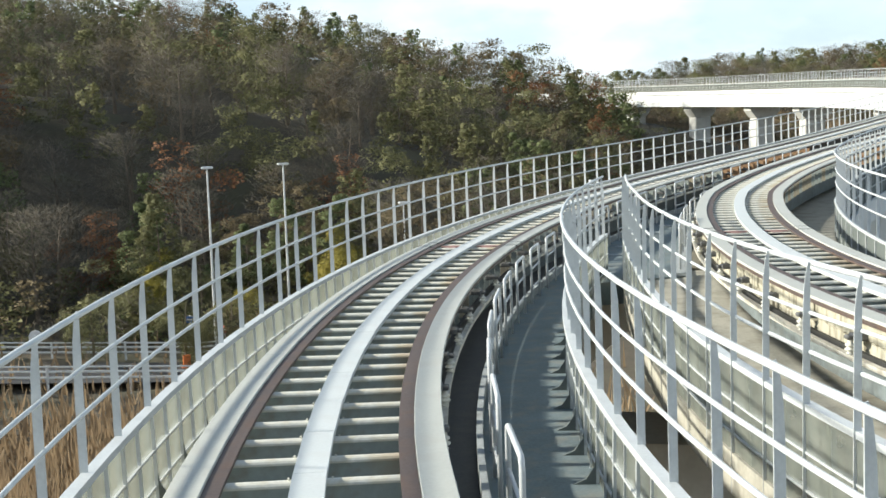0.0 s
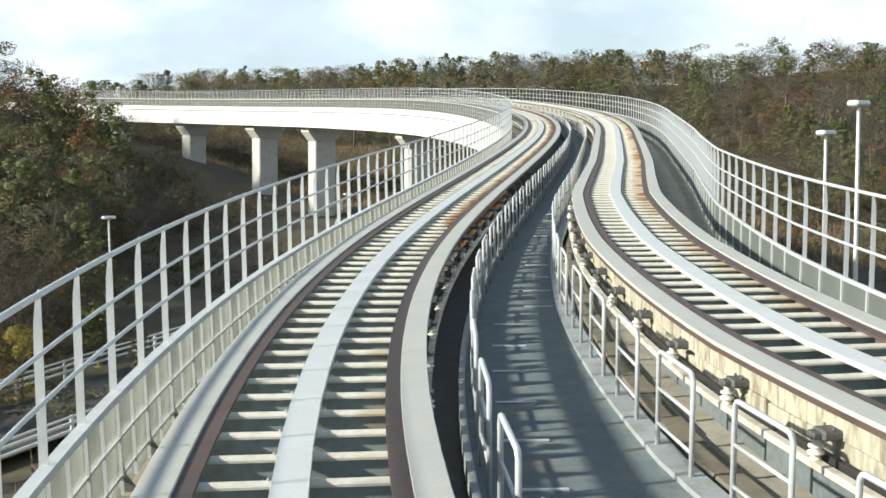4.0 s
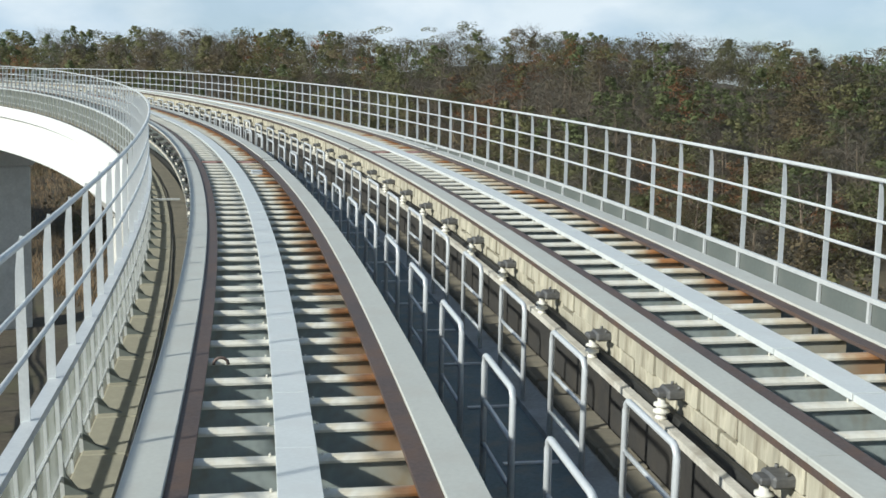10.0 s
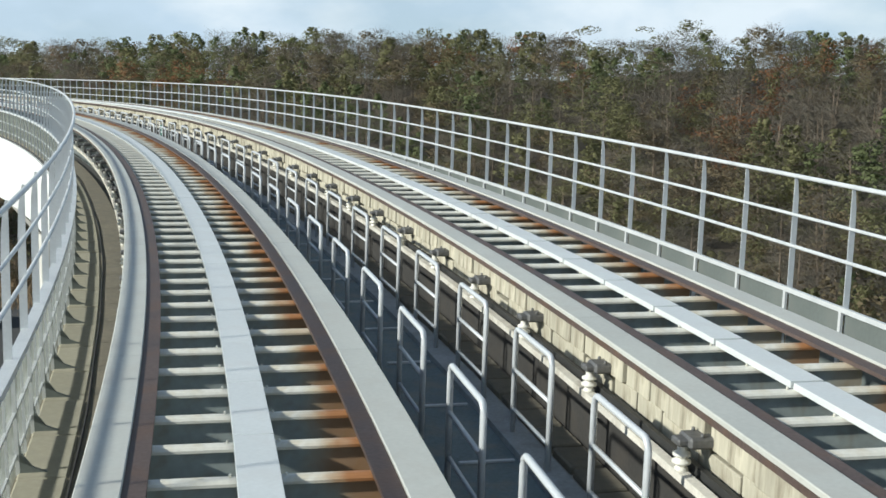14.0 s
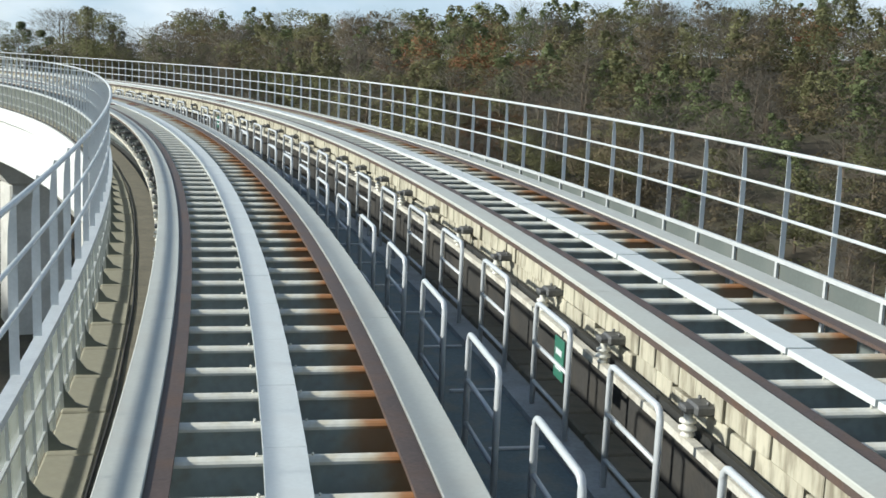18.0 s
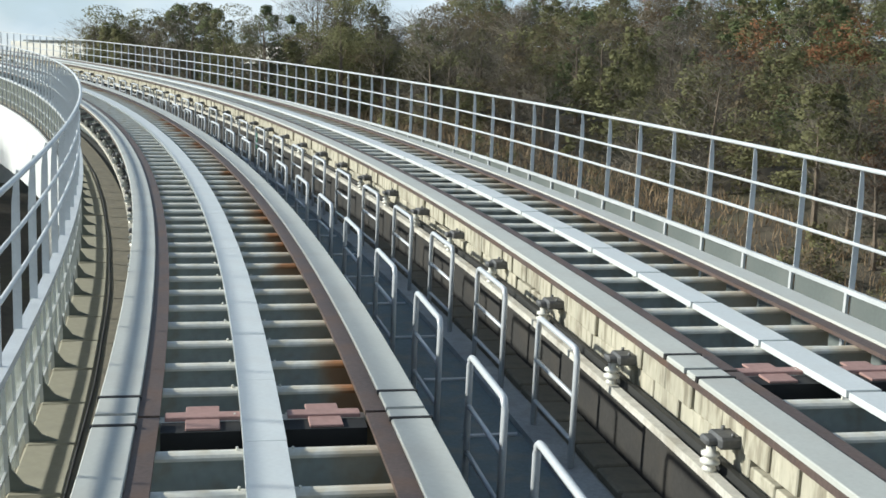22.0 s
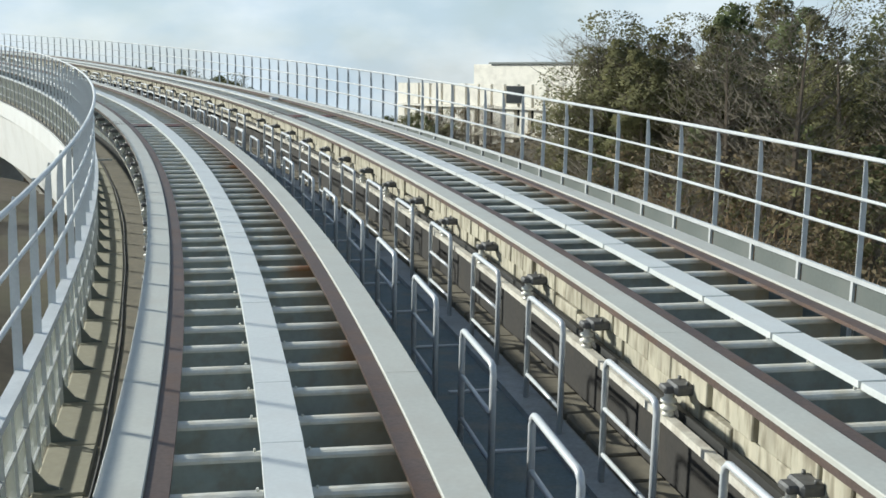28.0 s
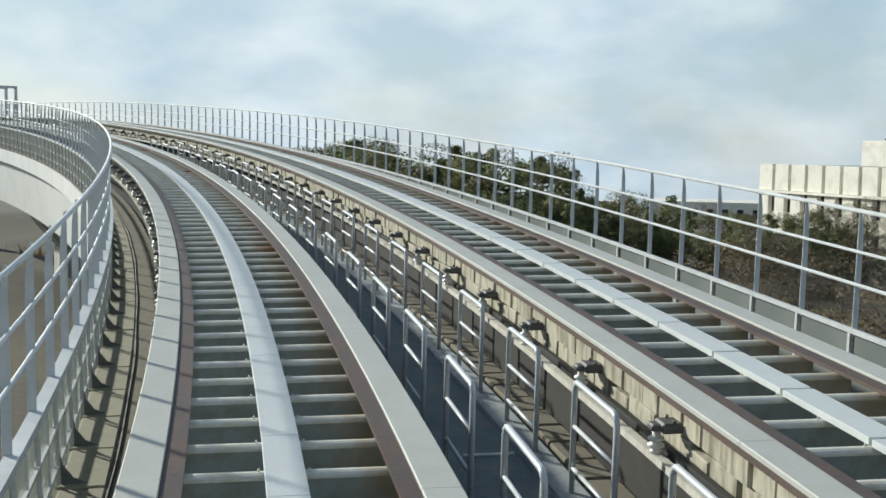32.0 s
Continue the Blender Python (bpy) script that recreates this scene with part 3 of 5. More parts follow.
def track(name, mid, lift, lean, label):
    """One track: bed, two plated rails, ties, middle cover plate, expansion joints."""
    th = thing(name, Matrix.Translation(at(0, mid + lean(0), lift)), label, "track")
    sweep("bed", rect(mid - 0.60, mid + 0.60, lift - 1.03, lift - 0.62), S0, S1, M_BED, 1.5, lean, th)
    cuts = [S0] + [j for j in JOINTS if S0 < j < S1] + [S1]
    for a, b in zip(cuts, cuts[1:]):
        for sg in (-1, 1):
            o = sorted((mid + sg * 0.735, mid + sg * 0.975))
            k = max(1, int(round((b - a) / 5.0)))
            for q in range(k):
                u, v = a + 0.02 + (b - a - 0.04) * q / k, a + 0.02 + (b - a - 0.04) * (q + 1) / k
                sweep("reaction_plate", [(o[0], lift - 0.035), (o[1], lift - 0.035), (o[1], lift - 0.006), (o[1] - 0.006, lift), (o[0] + 0.006, lift), (o[0], lift - 0.006)], u, v - 0.006, M_PLATE, 0.84, lean, th, "pale worn aluminium plate on a rail")
            i = sorted((mid + sg * 0.608, mid + sg * 0.732))
            sweep("rail_flange", rect(i[0], i[1], lift - 0.0505, lift - 0.020), a + 0.02, b - 0.02, M_RAIL, 1.0, lean, th, "rust-brown steel rail flange")
            w = sorted((mid + sg * 0.81, mid + sg * 0.965))
            sweep("rail_body", rect(w[0], w[1], lift - 0.09, lift - 0.037), a, b, M_RAIL, 1.0, lean, th, "rust-brown steel rail body")
    if mid == 0:
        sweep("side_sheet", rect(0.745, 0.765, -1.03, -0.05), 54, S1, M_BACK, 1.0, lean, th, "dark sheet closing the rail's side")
    cover = bpy.data.meshes.new("cover_plate")
    bm = bmesh.new()
    box(bm, -0.14, 0.10, -0.5655, 0.5655, -0.05, -0.002, 0.002)
    bm.to_mesh(cover)
    bm.free()
    cover.materials.append(M_STRIPE)
    rest = []
    for i in range(int((S1 - S0) / (2 * TIE))):
        s = S0 + (2 * i + 1.5) * TIE
        m = frame_at(s, mid, lift + random.uniform(-0.001, 0.001), lean)
        if 4 < s < 300:
            link_mesh("cover_plate", cover, None, th, "", m)
        else:
            rest.append(m)
    join_copies("cover_rest", rest, cover, th)
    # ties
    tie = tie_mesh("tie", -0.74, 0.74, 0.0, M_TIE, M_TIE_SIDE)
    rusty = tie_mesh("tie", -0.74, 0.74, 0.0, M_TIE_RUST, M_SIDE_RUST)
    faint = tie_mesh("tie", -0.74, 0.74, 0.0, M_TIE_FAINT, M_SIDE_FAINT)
    n = int((S1 - S0) / TIE)
    rest = []
    for i in range(n):
        s = S0 + (i + 0.5) * TIE
        m = frame_at(s, mid, lift - 0.061, lean)
        if s < 44:
            kind = tie if random.random() < 0.7 else faint
        else:
            kind = rusty if random.random() < (0.93 if s < 160 else 0.35 if s < 190 else 0.06) - (0.55 if mid > 1 else 0) else faint
        if 5 < s < 175:
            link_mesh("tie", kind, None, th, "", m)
        else:
            rest.append((m, kind))
    for me in (tie, faint, rusty):
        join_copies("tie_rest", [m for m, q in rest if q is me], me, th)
    # expansion joints
    for j in cuts[1:-1]:
        m = frame_at(j, mid, lift, lean)
        bm = bmesh.new()
        box(bm, -0.60, 0.60, -0.16, 0.10, -0.30, -0.065)
        part("joint_gap", bm, M_BLACK, th, "black gap of an expansion joint", m)
        for x in (-0.36, 0.36):
            bm = bmesh.new()
            box(bm, x - 0.10, x + 0.10, -0.14, 0.26, -0.065, -0.048, 0.004)
            box(bm, x - 0.22, x + 0.22, 0.02, 0.12, -0.065, -0.036, 0.004)
            part("joint_plate", bm, M_PINK, th, "red-brown sliding plate", m)
        for x in (-0.855, 0.855):
            for y in (0.33, -0.19):
                bm = bmesh.new()
                box(bm, x - 0.13, x + 0.13, y - 0.018, y + 0.018, -0.03, 0.004)
                part("joint_seam", bm, M_BLACK, th, "dark seam across a plate", m)
    return th


def join_copies(name, mats, me, parent, material=None):
    if not mats:
        return None
    v = np.empty(len(me.vertices) * 3)
    me.vertices.foreach_get("co", v)
    v = np.c_[v.reshape(-1, 3), np.ones(len(v) // 3)]
    polys = [tuple(p.vertices) for p in me.polygons]
    verts = np.concatenate([(v @ np.array(m).T)[:, :3] for m in mats])
    faces = [tuple(i + k * len(v) for i in p) for k in range(len(mats)) for p in polys]
    out = bpy.data.meshes.new(name)
    out.from_pydata(verts.tolist(), [], faces)
    if "across" in me.attributes:
        one = [d.value for d in me.attributes["across"].data]
        out.attributes.new("across", "FLOAT", "POINT").data.foreach_set("value", one * len(mats))
    out.polygons.foreach_set("use_smooth", [p.use_smooth for p in me.polygons] * len(mats))
    for slot in [material] if material else list(me.materials):
        out.materials.append(slot)
    if not material:
        out.polygons.foreach_set("material_index", [p.material_index for p in me.polygons] * len(mats))
    ob = link_mesh(name, out, None, parent)
    ob["kind"] = "stuff"
    return ob


def fence(s0, s1, off, lift, lean, sg, label, group="fences along the guideway", style="plain"):
    """A run of fence: posts a metre apart, three rails, a bottom rail over ribbed panels. sg points to the outside."""
    th = thing("fence", frame_at((s0 + s1) / 2, off, lift - 0.6, lean), label, "fence", group)
    n = int(round(s1 - s0))
    for i in range(n):
        m = frame_at(s0 + 0.5 + i, off, lift, lean)
        if sg < 0:
            m = m @ pose(0, 0, 0, 0, 0, 180)
        link_mesh("post", FENCE_MESH["post"], None, th, "", m)
        pane = link_mesh("panel", FENCE_MESH[style], None, th, "", m)
        if style == "sloped":
            pane.visible_shadow = False          # a clear ribbed pane lets the daylight in
            link_mesh("haunch", FENCE_MESH["haunch"], None, pane, "", m)
    for h, r in ((0.94, 0.023), (0.53, 0.017), (0.20, 0.019)):
        o = off - (0.03 * sg if h > 0.9 else 0.0)
        sweep("rail", [(o + r * math.cos(q), lift + h + r * math.sin(q)) for q in (0.4, 1.2, 1.9, 2.7, 3.6, 4.3, 5.1, 5.9)], s0, s1, M_FENCE, 1.0, lean, th)
    if style == "sloped":
        sweep("bottom_rail", rect(off - 0.05, off + 0.05, lift - 0.30, lift - 0.24), s0, s1, M_FENCE, 1.0, lean, th)
        for h in (-0.66, -0.99):
            o = off + sg * 0.018
            sweep("panel_bar", rect(o - 0.028, o + 0.03, lift + h - 0.01, lift + h + 0.01), s0, s1, M_FENCE, 1.0, lean, th)
    else:
        sweep("bottom_rail", rect(off - 0.035, off + 0.005, lift - 0.29, lift - 0.24), s0, s1, M_FENCE, 1.0, lean, th)
    for h in () if style == "sloped" else (-0.34, -0.75, -1.15):
        o = off + sg * 0.108
        sweep("outer_rail", rect(o - 0.015, o + 0.015, lift + h - 0.015, lift + h + 0.015), s0, s1, M_FENCE, 1.0, lean, th)
    return th


FENCE_MESH = {}


def fence_meshes():
    # flat plate post, deep across the fence, bent in and pointed at its head
    bm = bmesh.new()
    prof = [(0.0, -0.26), (-0.005, 0.95), (0.015, 0.955), (0.036, 0.86), (0.052, 0.72), (0.060, 0.50), (0.062, 0.20), (0.066, -1.6), (0.03, -1.6), (0.03, -0.26)]
    a = [bm.verts.new((x, -0.004, z)) for x, z in prof]
    b = [bm.verts.new((x, 0.004, z)) for x, z in prof]
    for j in range(len(prof)):
        k = (j + 1) % len(prof)
        bm.faces.new((a[j], a[k], b[k], b[j]))
    bm.faces.new(a)
    bm.faces.new(b)
    bmesh.ops.recalc_face_normals(bm, faces=bm.faces)
    me = bpy.data.meshes.new("post")
    bm.to_mesh(me)
    bm.free()
    me.materials.append(M_FENCE)
    FENCE_MESH["post"] = me
    # upright panel with one rib
    bm = bmesh.new()
    box(bm, 0.0, 0.016, 0.002, 0.998, -1.2, -0.29)
    n_sheet = len(bm.faces)
    box(bm, -0.03, 0.0, -0.022, 0.022, -1.0, -0.29)
    for f in list(bm.faces)[n_sheet:]:
        f.material_index = 1
    FENCE_MESH["plain"] = panel_mesh(bm)
    FENCE_MESH["plain"].materials.append(M_FENCE)
    # pane that slopes in towards its foot, with a raised rib at its middle and one at its end
    bm = bmesh.new()
    x0, z0, x1, z1 = 0.02, -0.30, 0.0, -1.22
    prof = [(-0.5, 0.0), (-0.014, 0.0), (-0.014, -0.03), (0.014, -0.03), (0.014, 0.0), (0.488, 0.0), (0.488, -0.022), (0.5, -0.022), (0.5, 0.024), (-0.5, 0.024)]
    up = [bm.verts.new((x0 + d, y, z0)) for y, d in prof]
    low = [bm.verts.new((x1 + d, y, z1)) for y, d in prof]
    for j in range(len(prof)):
        k = (j + 1) % len(prof)
        bm.faces.new((up[j], up[k], low[k], low[j])).material_index = 1 if min(prof[j][1], prof[k][1]) < -0.01 else 0
    bm.faces.new(up)
    bm.faces.new(low[::-1])
    FENCE_MESH["sloped"] = panel_mesh(bm, M_SHEET)
    FENCE_MESH["sloped"].materials.append(M_FENCE)
    bm = bmesh.new()
    taper_fin(bm, x1 - 0.01, 0.0, z1 + 0.08)
    FENCE_MESH["haunch"] = panel_mesh(bm, M_PANEL)


def taper_fin(bm, x, y, z):
    """A small haunch at the foot of a rib."""
    a = [bm.verts.new(c) for c in ((x, y - 0.012, z), (x - 0.25, y - 0.012, z), (x - 0.11, y - 0.012, z + 0.06), (x - 0.03, y - 0.012, z + 0.17), (x, y - 0.012, z + 0.34))]
    b = [bm.verts.new(v.co + Vector((0, 0.024, 0))) for v in a]
    bm.faces.new(a)
    bm.faces.new(b[::-1])
    for j in range(5):
        k = (j + 1) % 5
        bm.faces.new((a[j], b[j], b[k], a[k]))


def panel_mesh(bm, material=None):
    bmesh.ops.recalc_face_normals(bm, faces=bm.faces)
    me = bpy.data.meshes.new("panel")
    bm.to_mesh(me)
    bm.free()
    me.materials.append(material or M_PANEL)
    return me


def hoop_mesh():
    bm = bmesh.new()
    a, z, r = 0.485, 1.0, 0.07
    path = [(0, -a, 0), (0, -a, z - r)] + [(0, -a + r - r * math.cos(q), z - r + r * math.sin(q)) for q in (0.5, 1.05, 1.57)] + [(0, a - r + r * math.sin(q), z - r + r * math.cos(q)) for q in (0.0, 0.5, 1.05, 1.57)] + [(0, a, 0)]
    tube(bm, path, 0.024, 8)
    me = bpy.data.meshes.new("hoop")
    bm.to_mesh(me)
    bm.free()
    me.materials.append(M_HOOP)
    bm = bmesh.new()
    tube(bm, [(0, -a, 0.0), (0, a, 0.0)], 0.018, 8)
    bar = bpy.data.meshes.new("bar")
    bm.to_mesh(bar)
    bm.free()
    bar.materials.append(M_HOOP)
    return me, bar


def handrails():
    """Two rows of hoops; each span between the joints has a spacing of its own."""
    hoop, bar = hoop_mesh()
    left = ((3.6, 58.58, 1.93, 90.3), (91.2, 135.64, 1.902, 166.9), (167.0, 193.03, 1.945, 238.0), (238.4, 247.05, 1.96, S1 - 60))
    right = ((26.0, 59.25, 1.95, 91.2), (92.4, 138.70, 1.900, 167.0), (167.4, 194.20, 1.944, 238.0), (238.6, 250.20, 1.98, S1 - 60))
    for off, lean, base, spans in ((1.46, zero, -0.94, left), (2.32, spread, -0.98, right)):
        for first, known, step, last in spans:
            s = known - step * int((known - first) / step)
            while s < last:
                m = frame_at(s, off - (0.0 if off < 2 else float(np.interp(s, [36, 55, 75, 110], [0.0, 0.12, 0.10, 0.0]))), base, lean)
                th = thing("handrail", m, "white tubular walkway handrail hoop with two lower bars", "handrail", "handrails along the middle walkway")
                link_mesh("hoop", hoop, None, th, "", m)
                link_mesh("middle_bar", bar, None, th, "", m @ pose(0, 0, 0.64))
                link_mesh("lower_bar", bar, None, th, "", m @ pose(0, 0, 0.30))
                s += step


def lathe(bm, prof, sides=10):
    """A turned body: rings of (height, radius)."""
    rings = [[bm.verts.new((r * math.cos(k * 2 * math.pi / sides), r * math.sin(k * 2 * math.pi / sides), z)) for k in range(sides)] for z, r in prof]
    for a, b in zip(rings, rings[1:]):
        for k in range(sides):
            bm.faces.new((a[k], a[(k + 1) % sides], b[(k + 1) % sides], b[k])).smooth = True
    bm.faces.new(rings[0][::-1])
    bm.faces.new(rings[-1])


def power_rail(off, lift, lean, sg, label, a=26.0, stop=S1):
    """A conductor on ceramic insulators under dark brackets along a track's side. sg points away from the track."""
    bm = bmesh.new()
    box(bm, -0.19, -0.01, -0.095, 0.095, 0.03, 0.105, 0.016)
    box(bm, -0.03, 0.055, -0.06, 0.06, 0.042, 0.09, 0.012)
    for y in (-0.07, 0.07):
        tube(bm, [(-0.10, y, 0.10), (-0.10, y, 0.126)], 0.013, 6)
    br = bpy.data.meshes.new("bracket")
    bm.to_mesh(br)
    bm.free()
    br.materials.append(M_DARK)
    bm = bmesh.new()
    lathe(bm, ((-0.125, 0.045), (-0.110, 0.045), (-0.102, 0.034), (-0.088, 0.034), (-0.077, 0.062), (-0.061, 0.062), (-0.050, 0.036), (-0.038, 0.036), (-0.028, 0.058), (-0.012, 0.058), (-0.002, 0.03), (0.045, 0.03)))
    ins = bpy.data.meshes.new("insulator")
    bm.to_mesh(ins)
    bm.free()
    ins.materials.append(M_CERAMIC)
    step = 1.692
    while a < stop - 2:
        b = min(a + 15 * step, stop)
        th = thing("power_rail", frame_at((a + b) / 2, off, lift - 0.2, lean), label, "power rail", "power rails")
        sweep("conductor", rect(off - 0.036, off + 0.036, lift - 0.18, lift - 0.125), a, b, M_PRAIL, 1.0, lean, th, "dull metal conductor rail")
        sweep("cable", rect(off - sg * 0.11 - 0.03, off - sg * 0.11 + 0.014, lift - 0.19, lift - 0.09), a, b, M_CABLE, 1.0, lean, th)
        s = a + step / 2
        while s < b:
            m = frame_at(s, off, lift, lean)
            if sg > 0:
                m = m @ pose(0, 0, 0, 0, 0, 180)
            m = m @ pose(0, 0, 0, 0, 0, 180)
            arm = link_mesh("bracket", br, None, th, "dark grey cast bracket", m)
            link_mesh("insulator", ins, None, arm, "ribbed white ceramic insulator", m)
            s += step
        a = b


def side_blocks():
    """Stained cover boards under the second track, seen from the walkway."""
    th = thing("support_wall", Matrix.Translation(at(60, TRACK2 - 0.9, -0.4)), "stained cream concrete boards under the second track", "wall", kind="structure")
    boards = [box_mesh("board", -0.045, 0.045, -w, w, -0.215, 0.0, M_CREAM, 0.008) for w in (0.15, 0.21, 0.30)]
    rest = {0: [], 1: [], 2: []}
    for row, out in ((0, 0.0), (1, 0.018)):
        s, n = 5.0, 0
        while s < S1:
            k = random.choices((0, 1, 2), (3, 2, 1))[0]
            w = (0.15, 0.21, 0.30)[k]
            drop = random.choice((0, 0, 0, -0.05, -0.025)) if row else random.uniform(-0.004, 0.004)
            m = frame_at(s + w, TRACK2 - 0.83 + out + random.uniform(-0.02, 0.012), LIFT2 - 0.092 - 0.22 * row + drop, spread)
            if 60 < s < 150 and n < 150:
                link_mesh("board", boards[k], None, th, "", m)
                n += 1
            else:
                rest[k].append(m)
            s += 2 * w + random.uniform(0.008, 0.03)
    for k in rest:
        join_copies("board_rest", rest[k], boards[k], th)
    # added sheet, coloured as the dark shade below the boards
    sweep("backing", rect(TRACK2 - 0.80, TRACK2 - 0.74, LIFT2 - 1.15, LIFT2 - 0.14), 48, S1, M_HOLLOW, 1.0, spread, th, "near-black sheet standing for the shade in the hollow under the boards")


def slab_row(name, off, half, top, lean, s0, s1, label, near, length=0.5, material=M_PAD):
    th = thing(name, Matrix.Translation(at(60, off, top)), label, "ledge", kind="structure")
    pad = box_mesh("slab", -half, half, -length / 2 + 0.013, length / 2 - 0.013, -0.10, 0.0, material, 0.014)
    rest, n = [], 0
    for i in range(int((s1 - s0) / length)):
        s = s0 + (i + 0.5) * length
        m = frame_at(s, off, top, lean) @ pose(0, 0, random.uniform(-0.006, 0.006), 0, random.uniform(-1.0, 1.0))
        if near[0] < s < near[1] and n < 300:
            link_mesh("slab", pad, None, th, "", m)
            n += 1
        else:
            rest.append(m)
    join_copies("slab_rest", rest, pad, th)


def left_ledge():
    slab_row("ledge", -1.475, 0.185, -0.94, zero, S0 + 0.45, S1, "tan concrete slabs laid beside the first track", (20, 320), 1.0)
    tagged(sweep("ledge_base", rect(-1.70, -0.88, -1.02, -0.958), S0, S1, M_GUTTER, 1.0), "tan concrete ledge under the slabs", "ledge", kind="structure")
    bm = bmesh.new()
    tube(bm, [at(s, -1.262 + 0.010 * math.sin(s * 0.55) + 0.006 * math.sin(s * 1.7), -0.948) for s in np.arange(S0, S1, 0.5)], 0.011, 6)
    tagged(part("cable", bm, M_CABLE), "black cable lying along the slabs", "cable")
    slab_row("gutter", 2.68, 0.14, -0.90, spread, 26, S1, "tan concrete gutter slabs beside the walkway", (60, 210), 0.5, M_GUTTER)


def walkway_bars():
    """Pale bars across the walkway where its panels meet, only as long as the ribs' sunlit stretch."""
    # pale and short: the sunlight on the rib is put into colour and length
    bar = box_mesh("cross_bar", -0.23, 0.23, -0.018, 0.018, 0.0, 0.022, M_HOOP, 0.004)
    for i in range(150):
        s = 28.3 + 1.5 * i
        tagged(link_mesh("cross_bar", bar, None, None, "", frame_at(s, 1.93, -0.94, spread if s > 40 else zero)), "sunlit stretch of a thin rib across the dark walkway", "bar", "bars across the walkway")


def trough_bars():
    """Pale bars across the ledge beside the joints."""
    for j in JOINTS[1:4]:
        bm = bmesh.new()
        box(bm, -0.34, 0.30, -0.022, 0.022, -0.02, 0.02, 0.004)
        tagged(part("cross_bar", bm, M_FENCE, None, "", frame_at(j + 0.4, -1.32, -0.88, zero)), "pale steel bar across the ledge beside a joint", "bar", "bars across the ledge")


def signs():
    bm = bmesh.new()
    box(bm, -0.006, 0.006, -0.13, 0.13, 0.50, 0.84, 0.002)
    for s in (136.6, 163.3, 186.9):
        m = frame_at(s, 2.33, -0.96, spread)
        th = thing("sign", m, "small green exit sign with white bars on a handrail", "sign", "signs on the walkway")
        b2 = bm.copy()
        plate = part("plate", b2, M_SIGN, th, "", m)
        for z in (0.58, 0.70):
            b3 = bmesh.new()
            box(b3, -0.009, -0.0062, -0.08, 0.08, z, z + 0.05)
            part("mark", b3, M_STRIPE, plate, "white bar", m)
    bm.free()


def tie_fittings():
    """Small boxes and a clamp fixed on the ties."""
    for s, o, lift, lean in ((88.7, 0.35, 0.0, zero), (244.0, TRACK2 + 0.48, LIFT2, spread)):
        m = frame_at(s, o, lift - 0.047, lean)
        th = thing("junction_box", m, "small white junction box fixed on the ties", "box", "junction boxes")
        bm = bmesh.new()
        box(bm, -0.10, 0.10, -0.12, 0.12, -0.01, 0.055, 0.012)
        body = part("body", bm, M_HOOP, th, "", m)
        bm = bmesh.new()
        box(bm, -0.11, 0.11, -0.13, 0.13, 0.0555, 0.068, 0.006)
        part("lid", bm, M_HOOP, body, "", m)
    m = frame_at(74.76, -0.51, -0.05, zero)
    bm = bmesh.new()
    tube(bm, [(0.055 * math.cos(q), 0.0, 0.055 * math.sin(q)) for q in np.linspace(0, math.pi, 9)], 0.014, 6)
    tagged(part("clamp", bm, M_RAIL, None, "", m), "rusty half-round clamp standing on a tie", "clamp")


def piers():
    for s in (-10, 5, 23, 40, 57, 74, 91, 120, 149, 177, 192, 210, 228, 246, 264, 280, 298):
        o = 1.9 + spread(s) / 2
        m = frame_at(s, o, -3.6, zero)
        p = m.translation
        gz = float(ground_z(np.array(p.x), np.array(p.y))) - 1
        th = thing("pier", m, "pale concrete bridge pier with a flared cap", "pier", "piers")
        bm = bmesh.new()
        w = 2.5 + spread(s) / 2
        prof = [(-w, 0), (-w, -0.6), (-1.6, -1.7), (1.6, -1.7), (w, -0.6), (w, 0)]
        vs = [[bm.verts.new((x, y, z)) for x, z in prof] for y in (-1.1, 1.1)]
        for j in range(len(prof)):
            k = (j + 1) % len(prof)
            bm.faces.new((vs[0][j], vs[0][k], vs[1][k], vs[1][j]))
        bm.faces.new(vs[0])
        bm.faces.new(vs[1][::-1])
        bmesh.ops.recalc_face_normals(bm, faces=bm.faces)
        part("cap", bm, M_PIER, th, "", m)
        bm = bmesh.new()
        box(bm, -1.5, 1.5, -1.05, 1.05, gz - p.z, -1.72, 0.12)
        part("column", bm, M_PIER, th, "", m)


deck()
fence_meshes()
track("track", 0.0, 0.0, zero, "magnetic railway track with pale plates, brown rails and steel ties")
track("track", TRACK2, LIFT2, spread, "second magnetic railway track with pale plates and rust-stained ties")
for a in range(-22, 338, 20):
    fence(a, a + 20, FENCE_L, FENCE_LIFT, zero, -1, "galvanised steel fence with plate posts, rails and ribbed kick panel", style="sloped")
    fence(a, a + 20, FENCE_R, LIFT2, spread, 1, "galvanised steel fence with plate posts, rails and grey kick panel")
fence(-20, 0, 2.40, FENCE_LIFT, zero, 1, "galvanised steel fence on the inner edge of the first deck", style="sloped")
fence(0, 25, 2.40, FENCE_LIFT, zero, 1, "galvanised steel fence on the inner edge of the first deck", style="sloped")
fence(-20, 0, 0.06, LIFT2, inner_edge, -1, "galvanised steel fence on the inner edge of the second deck", style="sloped")
fence(0, 25, 0.06, LIFT2, inner_edge, -1, "galvanised steel fence on the inner edge of the second deck", style="sloped")
handrails()
power_rail(2.605, LIFT2 - 0.33, spread, -1, "conductor rail on white insulators beside the second track", 5.164)
power_rail(-0.97, -0.36, zero, -1, "conductor rail on white insulators beside the first track", 60.99)
power_rail(0.98, -0.36, zero, 1, "conductor rail on insulators under the first track's plate", 6.0, 60.0)
side_blocks()
left_ledge()
walkway_bars()
signs()
